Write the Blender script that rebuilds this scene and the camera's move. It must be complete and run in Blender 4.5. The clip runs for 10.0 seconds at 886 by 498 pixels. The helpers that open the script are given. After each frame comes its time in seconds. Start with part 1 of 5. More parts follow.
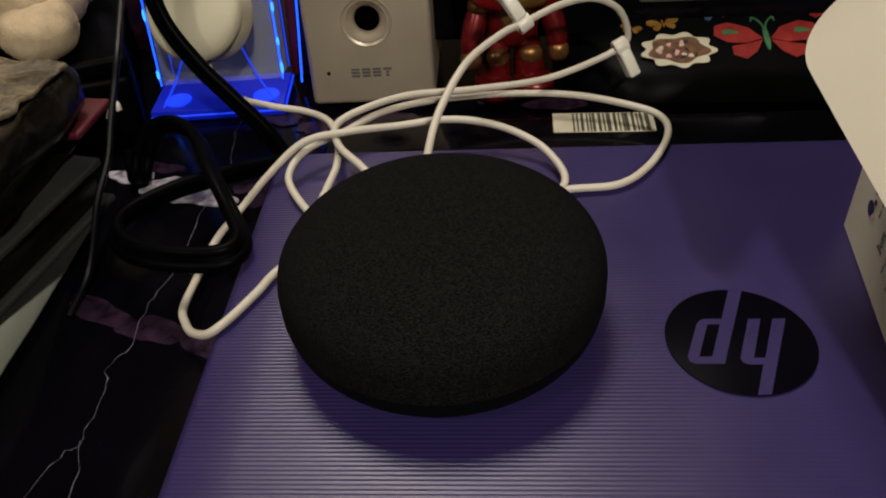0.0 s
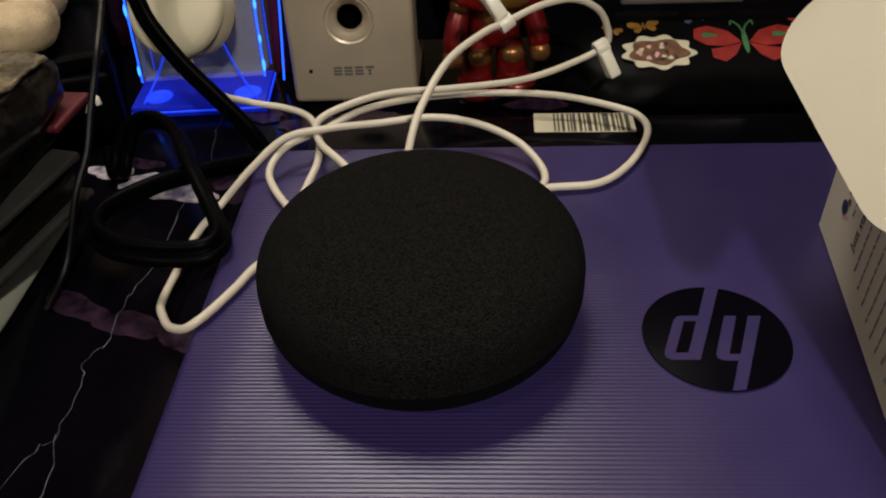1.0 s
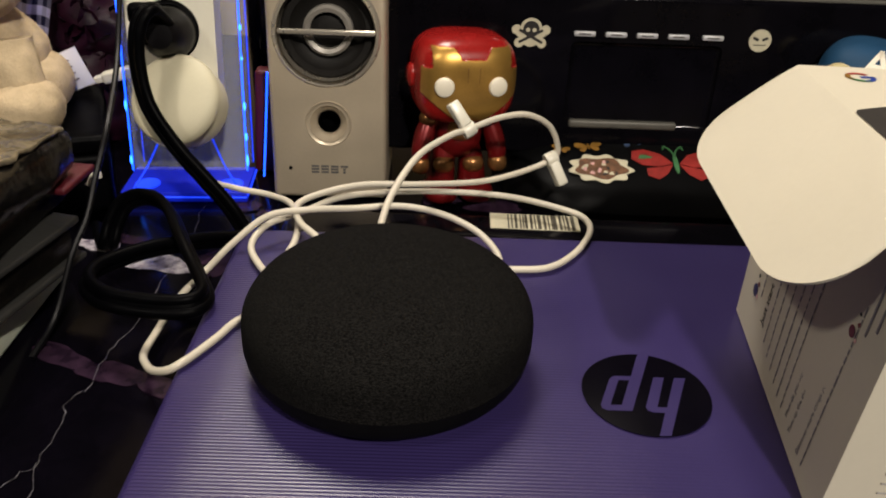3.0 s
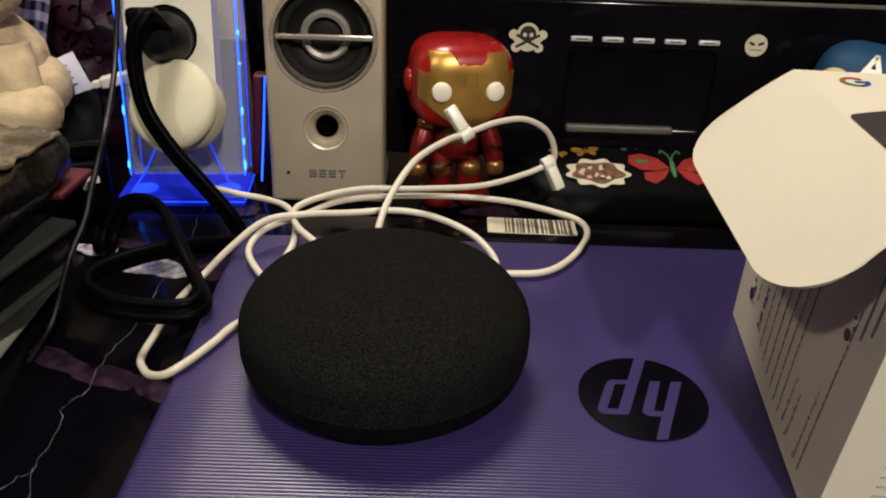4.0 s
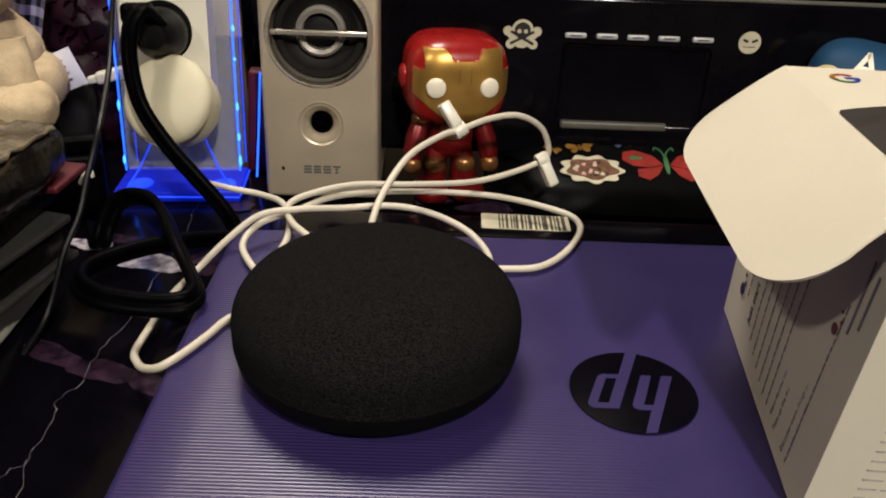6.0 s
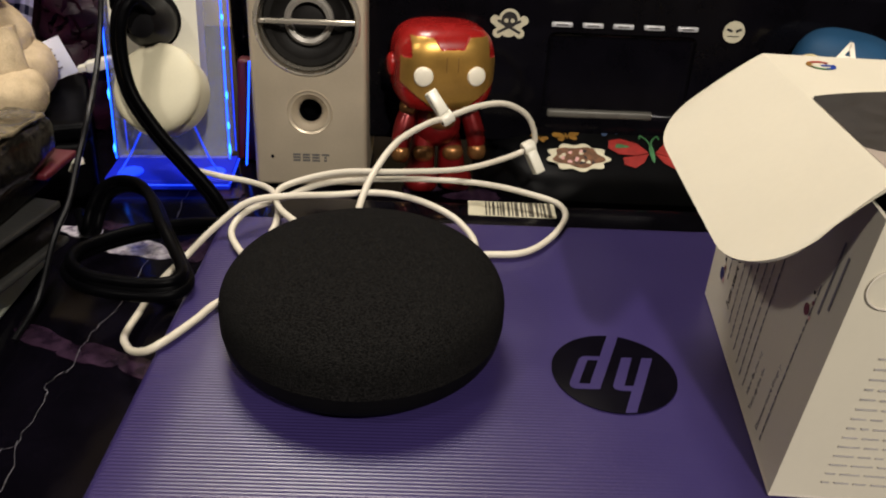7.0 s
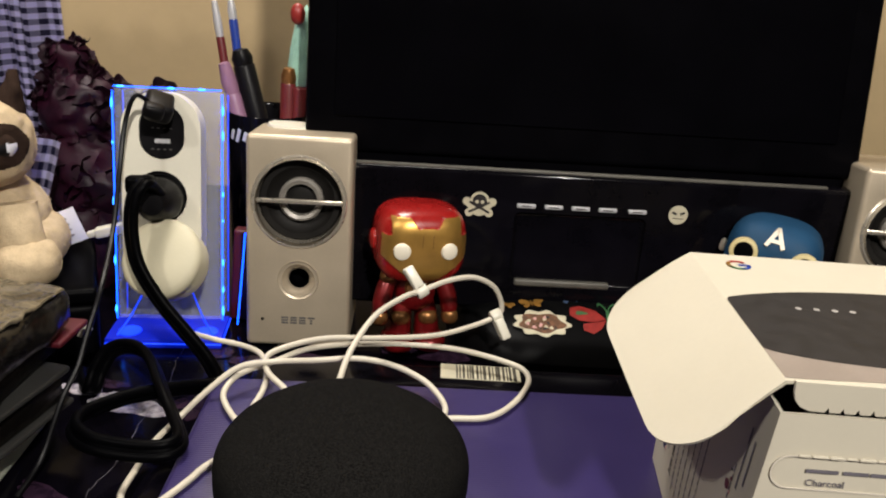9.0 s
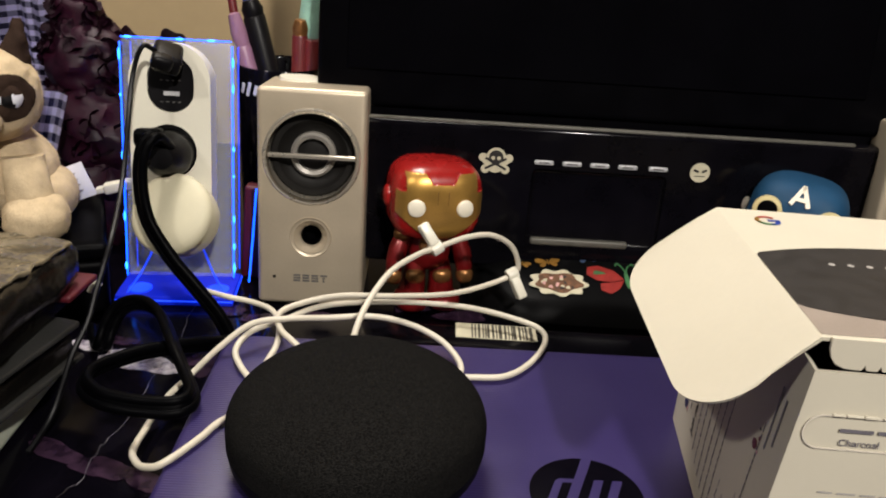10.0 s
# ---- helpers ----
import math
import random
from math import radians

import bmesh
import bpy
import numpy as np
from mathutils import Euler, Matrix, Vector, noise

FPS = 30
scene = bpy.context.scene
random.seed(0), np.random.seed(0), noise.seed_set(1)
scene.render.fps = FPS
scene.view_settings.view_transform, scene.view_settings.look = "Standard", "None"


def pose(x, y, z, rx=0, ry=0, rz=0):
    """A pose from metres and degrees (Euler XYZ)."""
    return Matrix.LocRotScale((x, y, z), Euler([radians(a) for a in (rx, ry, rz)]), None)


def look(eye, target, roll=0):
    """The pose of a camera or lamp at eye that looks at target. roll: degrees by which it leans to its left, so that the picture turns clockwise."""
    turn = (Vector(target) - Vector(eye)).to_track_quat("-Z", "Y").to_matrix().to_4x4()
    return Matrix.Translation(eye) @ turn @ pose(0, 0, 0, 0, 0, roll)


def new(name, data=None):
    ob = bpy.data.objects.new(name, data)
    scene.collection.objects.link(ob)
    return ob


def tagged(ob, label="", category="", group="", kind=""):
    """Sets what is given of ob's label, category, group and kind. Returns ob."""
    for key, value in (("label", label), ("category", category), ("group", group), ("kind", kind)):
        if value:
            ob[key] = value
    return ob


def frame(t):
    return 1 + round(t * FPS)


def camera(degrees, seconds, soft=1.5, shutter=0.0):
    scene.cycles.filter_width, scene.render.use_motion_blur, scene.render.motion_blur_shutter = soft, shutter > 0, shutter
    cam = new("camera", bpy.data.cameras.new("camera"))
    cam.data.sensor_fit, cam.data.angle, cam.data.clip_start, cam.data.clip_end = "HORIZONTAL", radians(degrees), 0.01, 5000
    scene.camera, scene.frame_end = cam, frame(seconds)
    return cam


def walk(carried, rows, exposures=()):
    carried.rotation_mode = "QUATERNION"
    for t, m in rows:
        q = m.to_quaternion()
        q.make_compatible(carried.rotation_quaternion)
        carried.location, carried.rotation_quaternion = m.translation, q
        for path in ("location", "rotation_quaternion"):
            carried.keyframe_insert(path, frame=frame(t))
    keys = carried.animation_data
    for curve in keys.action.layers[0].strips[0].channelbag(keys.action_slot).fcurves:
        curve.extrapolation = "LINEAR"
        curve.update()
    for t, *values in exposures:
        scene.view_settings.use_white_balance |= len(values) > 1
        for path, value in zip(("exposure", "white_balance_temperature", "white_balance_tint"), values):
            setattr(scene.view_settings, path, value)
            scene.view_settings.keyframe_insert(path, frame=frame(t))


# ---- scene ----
LENS = 57.06
PATH = [
    (0.0, 0.0178, -0.1851, 0.1993, -39.39, 5.25, -4.32),
    (0.5, 0.0177, -0.1861, 0.1997, -39.30, 4.83, -3.75),
    (1.0, 0.0189, -0.1874, 0.1977, -39.16, 3.69, -2.91),
    (1.2, 0.0201, -0.1943, 0.1996, -38.03, 2.96, -3.13),
    (1.3, 0.0196, -0.1992, 0.2022, -38.87, 1.31, -2.25),
    (1.4, 0.0194, -0.2087, 0.1951, -37.71, 0.81, -1.59),
    (1.5, 0.0168, -0.2158, 0.1882, -34.52, -0.26, 0.47),
    (1.7, 0.0152, -0.2195, 0.1921, -32.62, 1.28, -0.61),
    (2.0, 0.0118, -0.2297, 0.1956, -29.71, -0.95, 1.95),
    (2.2, 0.0128, -0.2285, 0.1958, -29.56, -0.92, 2.30),
    (3.3, 0.0156, -0.2307, 0.1955, -29.12, -0.40, 2.05),
    (3.5, 0.0160, -0.2307, 0.1952, -29.04, -0.28, 1.98),
    (4.0, 0.0156, -0.2309, 0.1960, -28.96, -0.72, 2.20),
    (4.5, 0.0153, -0.2303, 0.1956, -29.10, -0.79, 2.50),
    (5.0, 0.0152, -0.2310, 0.1957, -28.86, -1.08, 2.64),
    (5.5, 0.0161, -0.2310, 0.1955, -28.97, -0.83, 2.37),
    (5.7, 0.0168, -0.2314, 0.1955, -28.95, -0.73, 2.35),
    (6.8, 0.0206, -0.2377, 0.1966, -29.72, -1.42, 2.68),
    (7.0, 0.0212, -0.2384, 0.1958, -29.60, -1.35, 2.61),
    (7.3, 0.0176, -0.2368, 0.1930, -30.02, -1.29, 1.90),
    (7.5, 0.0139, -0.2390, 0.1974, -27.36, 0.37, 2.27),
    (7.7, 0.0133, -0.2477, 0.2035, -23.47, -1.06, 3.32),
    (8.0, 0.0158, -0.2485, 0.2102, -23.32, -0.30, 2.62),
    (8.2, 0.0151, -0.2535, 0.2105, -22.22, -1.26, 2.36),
    (8.5, 0.0167, -0.2614, 0.2256, -21.02, -2.08, 4.35),
    (8.7, 0.0144, -0.2646, 0.2301, -20.12, -2.49, 4.75),
    (9.0, 0.0224, -0.2682, 0.2294, -20.26, -2.31, 3.84),
    (9.3, 0.0201, -0.2678, 0.2257, -20.73, -3.18, 3.92),
    (9.5, 0.0230, -0.2623, 0.2222, -21.98, -1.19, 3.43),
    (10.0, 0.0196, -0.2604, 0.2216, -22.76, -1.80, 3.95),
]
cam = camera(LENS, 10.0, soft=2.0, shutter=0.4)
walk(cam, [(t, pose(x, y, z, 90 + p, 0, w) @ pose(0, 0, 0, 0, 0, r)) for t, x, y, z, p, w, r in PATH],
     exposures=[(0.0, -0.7, 6350, 10), (1.0, -0.62, 6500, 10), (2.0, -0.2, 6500, 10), (3.5, -0.12, 6450, 10), (7.0, -0.04, 6350, 10), (8.0, 0.10, 6200, 10), (10.0, 0.12, 6150, 10)])

# ---- light: warm unseen bulb and lamp, added left fill, a dim night world ----
world = bpy.data.worlds.new("night")
scene.world = world
world.use_nodes = True
world.node_tree.nodes["Background"].inputs[0].default_value = (0.30, 0.24, 0.34, 1)
world.node_tree.nodes["Background"].inputs[1].default_value = 0.01


def bulb(name, place, aim, size, watts, colour):
    data = bpy.data.lights.new(name, "AREA")
    data.shape, data.size, data.energy, data.color = "DISK", size, watts, colour
    ob = new(name, data)
    ob.matrix_world = look(place, aim)
    return ob


BULB = (1.0, 0.905, 0.785)
bulb("unseen_bulb", (0.36, -1.06, 1.06), (0.05, 0, 0), 0.07, 21, BULB)
bulb("ceiling_lamp", (-0.12, 0.36, 1.05), (0.05, 0, 0), 0.34, 10.5, BULB)
# Weak fill added at front left to lift the carton's left wall.
bulb("unseen_bulb", (-0.80, -0.80, 1.10), (0, 0, 0), 0.10, 6, BULB)


# ---- materials ----
def socket(node, key, value):
    node.inputs[key].default_value = value


def mat(name, colour, rough=0.5, metal=0.0, vary=0.12, scale=60.0, bump=0.0, bump_scale=None, coat=0.0,
        second=None, spec=0.5):
    """Procedural surface: colour varied at two scales, roughness varied, fine relief."""
    m = bpy.data.materials.new(name)
    m.use_nodes = True
    nt = m.node_tree
    b = nt.nodes["Principled BSDF"]
    tc = nt.nodes.new("ShaderNodeTexCoord")
    big = nt.nodes.new("ShaderNodeTexNoise")
    socket(big, "Scale", scale)
    socket(big, "Detail", 6.0)
    small = nt.nodes.new("ShaderNodeTexNoise")
    socket(small, "Scale", scale * 14)
    socket(small, "Detail", 3.0)
    for n in (big, small):
        nt.links.new(tc.outputs["Object"], n.inputs["Vector"])
    add = nt.nodes.new("ShaderNodeMath")
    add.operation = "MULTIPLY_ADD"
    nt.links.new(small.outputs["Fac"], add.inputs[0])
    socket(add, 1, 0.4)
    nt.links.new(big.outputs["Fac"], add.inputs[2])
    ramp = nt.nodes.new("ShaderNodeValToRGB")
    c = Vector(colour)
    lo, hi = (c * (1 - vary), c * (1 + vary)) if second is None else (c, Vector(second))
    ramp.color_ramp.elements[0].position, ramp.color_ramp.elements[1].position = 0.5, 0.9
    ramp.color_ramp.elements[0].color = (*lo, 1)
    ramp.color_ramp.elements[1].color = (*[min(1, v) for v in hi], 1)
    nt.links.new(add.outputs[0], ramp.inputs["Fac"])
    nt.links.new(ramp.outputs["Color"], b.inputs["Base Color"])
    rr = nt.nodes.new("ShaderNodeMapRange")
    socket(rr, "To Min", max(0.02, rough * 0.8))
    socket(rr, "To Max", min(1.0, rough * 1.2))
    nt.links.new(big.outputs["Fac"], rr.inputs["Value"])
    nt.links.new(rr.outputs["Result"], b.inputs["Roughness"])
    socket(b, "Metallic", metal)
    socket(b, "Coat Weight", coat)
    socket(b, "Coat Roughness", 0.08)
    socket(b, "Specular IOR Level", spec)
    if bump:
        bt = nt.nodes.new("ShaderNodeTexNoise")
        socket(bt, "Scale", bump_scale or scale * 8)
        socket(bt, "Detail", 4.0)
        nt.links.new(tc.outputs["Object"], bt.inputs["Vector"])
        bn = nt.nodes.new("ShaderNodeBump")
        socket(bn, "Strength", bump)
        socket(bn, "Distance", 0.0006)
        nt.links.new(bt.outputs["Fac"], bn.inputs["Height"])
        nt.links.new(bn.outputs["Normal"], b.inputs["Normal"])
    return m


def glow(name, colour, strength):
    m = bpy.data.materials.new(name)
    m.use_nodes = True
    b = m.node_tree.nodes["Principled BSDF"]
    socket(b, "Base Color", (*colour, 1))
    socket(b, "Emission Color", (*colour, 1))
    socket(b, "Emission Strength", strength)
    return m


def clear(name, tint=(0.9, 0.93, 1.0), rough=0.04, see=0.93):
    """Clear acrylic: mostly see-through with a sharp gloss."""
    m = bpy.data.materials.new(name)
    m.use_nodes = True
    nt = m.node_tree
    out = nt.nodes["Material Output"]
    tr = nt.nodes.new("ShaderNodeBsdfTransparent")
    socket(tr, "Color", (*tint, 1))
    b = nt.nodes["Principled BSDF"]
    socket(b, "Base Color", (*tint, 1))
    socket(b, "Roughness", rough)
    mix = nt.nodes.new("ShaderNodeMixShader")
    socket(mix, 0, see)
    nt.links.new(b.outputs[0], mix.inputs[1])
    nt.links.new(tr.outputs[0], mix.inputs[2])
    nt.links.new(mix.outputs[0], out.inputs["Surface"])
    return m


def weave_material(name, dark, light, pitch):
    """Knitted fabric: two crossed fine waves broken up by noise, with relief."""
    m = bpy.data.materials.new(name)
    m.use_nodes = True
    nt = m.node_tree
    b = nt.nodes["Principled BSDF"]
    tc = nt.nodes.new("ShaderNodeTexCoord")
    nz = nt.nodes.new("ShaderNodeTexNoise")
    socket(nz, "Scale", 0.25 / pitch)
    socket(nz, "Detail", 5.0)
    for n in (nz,):
        nt.links.new(tc.outputs["Object"], n.inputs["Vector"])
    mp = nt.nodes.new("ShaderNodeMapping")
    socket(mp, "Rotation", (0, 0, radians(24)))
    socket(mp, "Scale", (0.40, 1.15, 0.9))
    nt.links.new(tc.outputs["Object"], mp.inputs["Vector"])
    dash = nt.nodes.new("ShaderNodeTexNoise")
    socket(dash, "Scale", 1.25 / pitch)
    socket(dash, "Detail", 1.0)
    nt.links.new(mp.outputs["Vector"], dash.inputs["Vector"])
    mul = nt.nodes.new("ShaderNodeMath")
    mul.operation = "MULTIPLY_ADD"
    nt.links.new(nz.outputs["Fac"], mul.inputs[0])
    socket(mul, 1, 0.18)
    nt.links.new(dash.outputs["Fac"], mul.inputs[2])
    ramp = nt.nodes.new("ShaderNodeValToRGB")
    ramp.color_ramp.elements[0].position, ramp.color_ramp.elements[1].position = 0.48, 0.74
    ramp.color_ramp.elements[0].color, ramp.color_ramp.elements[1].color = (*dark, 1), (*light, 1)
    nt.links.new(mul.outputs[0], ramp.inputs["Fac"])
    nt.links.new(ramp.outputs["Color"], b.inputs["Base Color"])
    socket(b, "Roughness", 0.95)
    socket(b, "Specular IOR Level", 0.02)
    bn = nt.nodes.new("ShaderNodeBump")
    socket(bn, "Strength", 0.8)
    socket(bn, "Distance", 0.0006)
    nt.links.new(mul.outputs[0], bn.inputs["Height"])
    nt.links.new(bn.outputs["Normal"], b.inputs["Normal"])
    return m


M_DESK = mat("black_glossy_vinyl", (0.0020, 0.0016, 0.0032), 0.14, spec=0.07, vary=0.4, scale=30, bump=0.08, bump_scale=120)
M_PETAL = mat("lilac_print", (0.006, 0.003, 0.008), 0.2, scale=140, second=(0.036, 0.018, 0.036), spec=0.2)
M_PALE = mat("pale_print", (0.10, 0.08, 0.12), 0.2, scale=260, second=(0.62, 0.58, 0.64))
M_VEIN = mat("silver_vein_print", (0.09, 0.085, 0.10), 0.3, vary=0.9, scale=300)
M_LID = mat("purple_laptop_plastic", (0.0275, 0.0190, 0.086), 0.34, vary=0.06, scale=40, bump=0.05, bump_scale=900)
M_LIDSIDE = mat("dark_purple_plastic", (0.03, 0.02, 0.08), 0.4, scale=60)
M_GLOSS = mat("gloss_black_plastic", (0.003, 0.0027, 0.004), 0.12, vary=0.3, scale=50, spec=0.10)
M_BLACK = mat("matt_black_plastic", (0.0040, 0.0037, 0.0045), 0.40, spec=0.15, vary=0.25, scale=80, bump=0.1)
M_RUBBER = mat("black_cord_rubber", (0.0008, 0.0008, 0.0012), 0.42, spec=0.035, vary=0.3, scale=120, bump=0.1)
M_WIRE = mat("dark_grey_wire", (0.003, 0.003, 0.004), 0.4, spec=0.15, vary=0.3, scale=120)
M_LOGO = mat("logo_black_gloss", (0.0018, 0.0014, 0.0035), 0.45, spec=0.03, vary=0.2, scale=70)
M_FABRIC = weave_material("charcoal_knit", (0.0040, 0.0038, 0.0038), (0.0145, 0.0138, 0.0132), 0.00040)
M_WHITECABLE = mat("white_cable_rubber", (0.56, 0.515, 0.42), 0.42, vary=0.05, scale=60, bump=0.05)
M_WHITE = mat("white_plastic", (0.72, 0.69, 0.58), 0.32, vary=0.03, scale=40)
M_SILVER = mat("silver_paint", (0.50, 0.425, 0.315), 0.42, metal=0.45, vary=0.05, scale=50, bump=0.05, bump_scale=1500)
M_SILVERRIM = mat("bright_silver_rim", (0.60, 0.55, 0.46), 0.28, metal=0.7, vary=0.05, scale=60)
M_CONE = mat("dark_speaker_cone", (0.008, 0.0072, 0.0065), 0.6, spec=0.2, vary=0.25, scale=90, bump=0.15)
M_SHELL = mat("charcoal_plastic_shaded", (0.0024, 0.0023, 0.0026), 0.6, spec=0.06, vary=0.2, scale=90, bump=0.1)
M_CONERING = mat("grey_cone_ring", (0.30, 0.28, 0.25), 0.45, metal=0.3, scale=90)
M_PRINT = mat("grey_print", (0.10, 0.095, 0.09), 0.5, scale=200)
M_CARD = mat("white_carton", (0.555, 0.515, 0.415), 0.6, vary=0.02, scale=35, bump=0.04, bump_scale=500, spec=0.3)
M_CARDIN = mat("raw_carton_edge", (0.60, 0.55, 0.47), 0.8, vary=0.1, scale=120)
M_INK = mat("grey_ink", (0.14, 0.13, 0.15), 0.6, scale=300)
M_INKFAINT = mat("pale_grey_ink", (0.36, 0.34, 0.32), 0.6, scale=300)
M_BARINK = mat("olive_black_ink", (0.055, 0.048, 0.035), 0.6, scale=200)
M_INKDARK = mat("printed_charcoal", (0.014, 0.012, 0.012), 0.6, vary=0.3, scale=160, bump=0.1)
M_INKTAN = mat("printed_tan_shade", (0.27, 0.225, 0.19), 0.6, vary=0.08, scale=60)
M_RED = mat("red_lacquer", (0.27, 0.009, 0.008), 0.27, vary=0.15, scale=70, coat=0.25)
M_REDDARK = mat("dark_red_metallic", (0.15, 0.006, 0.007), 0.3, metal=0.4, vary=0.3, scale=200, coat=0.3)
M_BRONZE = mat("dark_bronze_paint", (0.26, 0.12, 0.04), 0.32, metal=0.7, vary=0.3, scale=200)
M_GOLD = mat("gold_paint", (0.52, 0.30, 0.07), 0.34, metal=0.75, vary=0.12, scale=90)
M_EYE = mat("white_eye_paint", (0.82, 0.76, 0.62), 0.4, vary=0.02, scale=90)
M_RINGYELLOW = mat("pale_yellow_vinyl", (0.60, 0.50, 0.24), 0.45, scale=90)
M_BLUE = mat("blue_vinyl", (0.008, 0.048, 0.110), 0.62, vary=0.1, scale=80, spec=0.3)
M_SKIN = mat("tan_vinyl", (0.52, 0.36, 0.24), 0.5, scale=90)
M_FUR = mat("cream_plush", (0.50, 0.395, 0.255), 0.95, vary=0.16, scale=120, bump=0.9, bump_scale=900, spec=0.05)
M_FURDARK = mat("brown_plush", (0.032, 0.020, 0.015), 0.95, vary=0.25, scale=120, bump=0.8, bump_scale=900, spec=0.03)
M_MAROON = mat("dark_maroon_pile", (0.0050, 0.0008, 0.0052), 0.5, vary=0.4, scale=60, bump=0.3, bump_scale=300, second=(0.026, 0.0024, 0.0120), spec=0.25)
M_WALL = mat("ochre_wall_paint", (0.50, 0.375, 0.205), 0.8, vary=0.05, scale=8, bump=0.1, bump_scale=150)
# Unseen walls, darkened to cut bounced light and reflections.
M_WALLDARK = mat("darkened_unseen_wall", (0.06, 0.045, 0.035), 0.85, vary=0.08, scale=8)
M_FOOT = mat("satin_black_plastic", (0.003, 0.003, 0.0033), 0.38, vary=0.2, scale=60, spec=0.05)
M_CEIL = mat("ceiling_paint", (0.45, 0.40, 0.33), 0.9, vary=0.04, scale=6)
M_FLOOR = mat("brown_carpet", (0.07, 0.05, 0.04), 0.95, vary=0.2, scale=60, bump=0.4)
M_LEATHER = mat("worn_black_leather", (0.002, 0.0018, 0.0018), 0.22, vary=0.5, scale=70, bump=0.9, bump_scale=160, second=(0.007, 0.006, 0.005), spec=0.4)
# Lighter second tone puts the film's highlights into its dark base colour.
M_FILM = mat("crinkled_gold_film_sheen", (0.030, 0.026, 0.018), 0.14, metal=0.1, vary=0.4, scale=38, bump=1.0, bump_scale=110, second=(0.24, 0.20, 0.13), coat=1.0)
M_CRIMSON = mat("crimson_card", (0.070, 0.003, 0.009), 0.5, scale=80)
M_GREY = mat("dark_grey_cover", (0.030, 0.030, 0.029), 0.5, scale=70, bump=0.2)
M_SAGE = mat("pale_sage_cover", (0.62, 0.66, 0.54), 0.55, vary=0.08, scale=60)
M_TAG = mat("white_satin_tag", (0.66, 0.66, 0.74), 0.6, vary=0.05, scale=90)
M_SCREEN = mat("dark_screen_glass", (0.0017, 0.0016, 0.0023), 0.2, spec=0.015, vary=0.2, scale=20)
M_BEZEL = mat("black_bezel_plastic", (0.0019, 0.0018, 0.0025), 0.3, spec=0.02, vary=0.2, scale=60)
M_LEDGREY = mat("button_silver", (0.62, 0.62, 0.64), 0.4, metal=0.4, vary=0.06, scale=90)
M_CREAMSTICK = mat("cream_sticker", (0.56, 0.52, 0.38), 0.5, vary=0.08, scale=120)
M_BROWNSTICK = mat("brown_sticker_print", (0.13, 0.060, 0.028), 0.5, vary=0.5, scale=260)
M_REDSTICK = mat("red_sticker", (0.26, 0.022, 0.018), 0.4, vary=0.3, scale=160)
M_GREENSTICK = mat("green_sticker", (0.05, 0.16, 0.06), 0.45, vary=0.2, scale=160)
M_ORANGESTICK = mat("amber_sticker", (0.24, 0.12, 0.02), 0.45, vary=0.3, scale=160)
M_PINKSTICK = mat("pink_sticker", (0.62, 0.36, 0.34), 0.45, scale=160)
M_BLUESTICK = mat("slate_sticker", (0.05, 0.08, 0.16), 0.45, scale=160)
M_TEAL = mat("mint_fabric", (0.30, 0.52, 0.42), 0.85, vary=0.15, scale=140, bump=0.4)
M_PINKPEN = mat("pink_pen", (0.30, 0.16, 0.25), 0.3, scale=90)
M_BLUEPEN = mat("blue_pen", (0.02, 0.05, 0.30), 0.3, scale=90)
M_NAVY = mat("navy_ink", (0.012, 0.014, 0.075), 0.5, scale=90)
M_DARKRED = mat("dark_red_pen", (0.12, 0.014, 0.016), 0.4, scale=90)
M_ACRYL = clear("clear_acrylic", rough=0.25, see=0.87)
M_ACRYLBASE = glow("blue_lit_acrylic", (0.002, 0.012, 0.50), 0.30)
M_LED = glow("blue_led", (0.02, 0.15, 1.0), 7.0)
M_LEDSOFT = glow("blue_led_dim", (0.01, 0.08, 1.0), 4.0)
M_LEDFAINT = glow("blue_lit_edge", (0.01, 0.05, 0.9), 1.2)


def gingham(name, dark, light, size):
    """Woven check: two crossed sets of stripes in three tones."""
    m = mat(name, light, 0.85)
    nt = m.node_tree
    tc = nt.nodes.new("ShaderNodeTexCoord")
    sep = nt.nodes.new("ShaderNodeSeparateXYZ")
    nt.links.new(tc.outputs["UV"], sep.inputs[0])
    sums = []
    for axis in ("X", "Y"):
        k = nt.nodes.new("ShaderNodeMath")
        k.operation = "MULTIPLY"
        socket(k, 1, 0.5 / size)
        nt.links.new(sep.outputs[axis], k.inputs[0])
        fr = nt.nodes.new("ShaderNodeMath")
        fr.operation = "FRACT"
        nt.links.new(k.outputs[0], fr.inputs[0])
        gt = nt.nodes.new("ShaderNodeMath")
        gt.operation = "GREATER_THAN"
        socket(gt, 1, 0.5)
        nt.links.new(fr.outputs[0], gt.inputs[0])
        half = nt.nodes.new("ShaderNodeMath")
        half.operation = "MULTIPLY"
        socket(half, 1, 0.3 if axis == "X" else 0.7)
        nt.links.new(gt.outputs[0], half.inputs[0])
        sums.append(half)
    both = nt.nodes.new("ShaderNodeMath")
    nt.links.new(sums[0].outputs[0], both.inputs[0])
    nt.links.new(sums[1].outputs[0], both.inputs[1])
    ramp = nt.nodes.new("ShaderNodeValToRGB")
    ramp.color_ramp.elements[0].color, ramp.color_ramp.elements[1].color = (*dark, 1), (*light, 1)
    nt.links.new(both.outputs[0], ramp.inputs["Fac"])
    nt.links.new(ramp.outputs["Color"], nt.nodes["Principled BSDF"].inputs["Base Color"])
    return m


M_KERCHIEF = gingham("small_gingham_cloth", (0.010, 0.010, 0.05), (0.52, 0.51, 0.76), 0.0034)
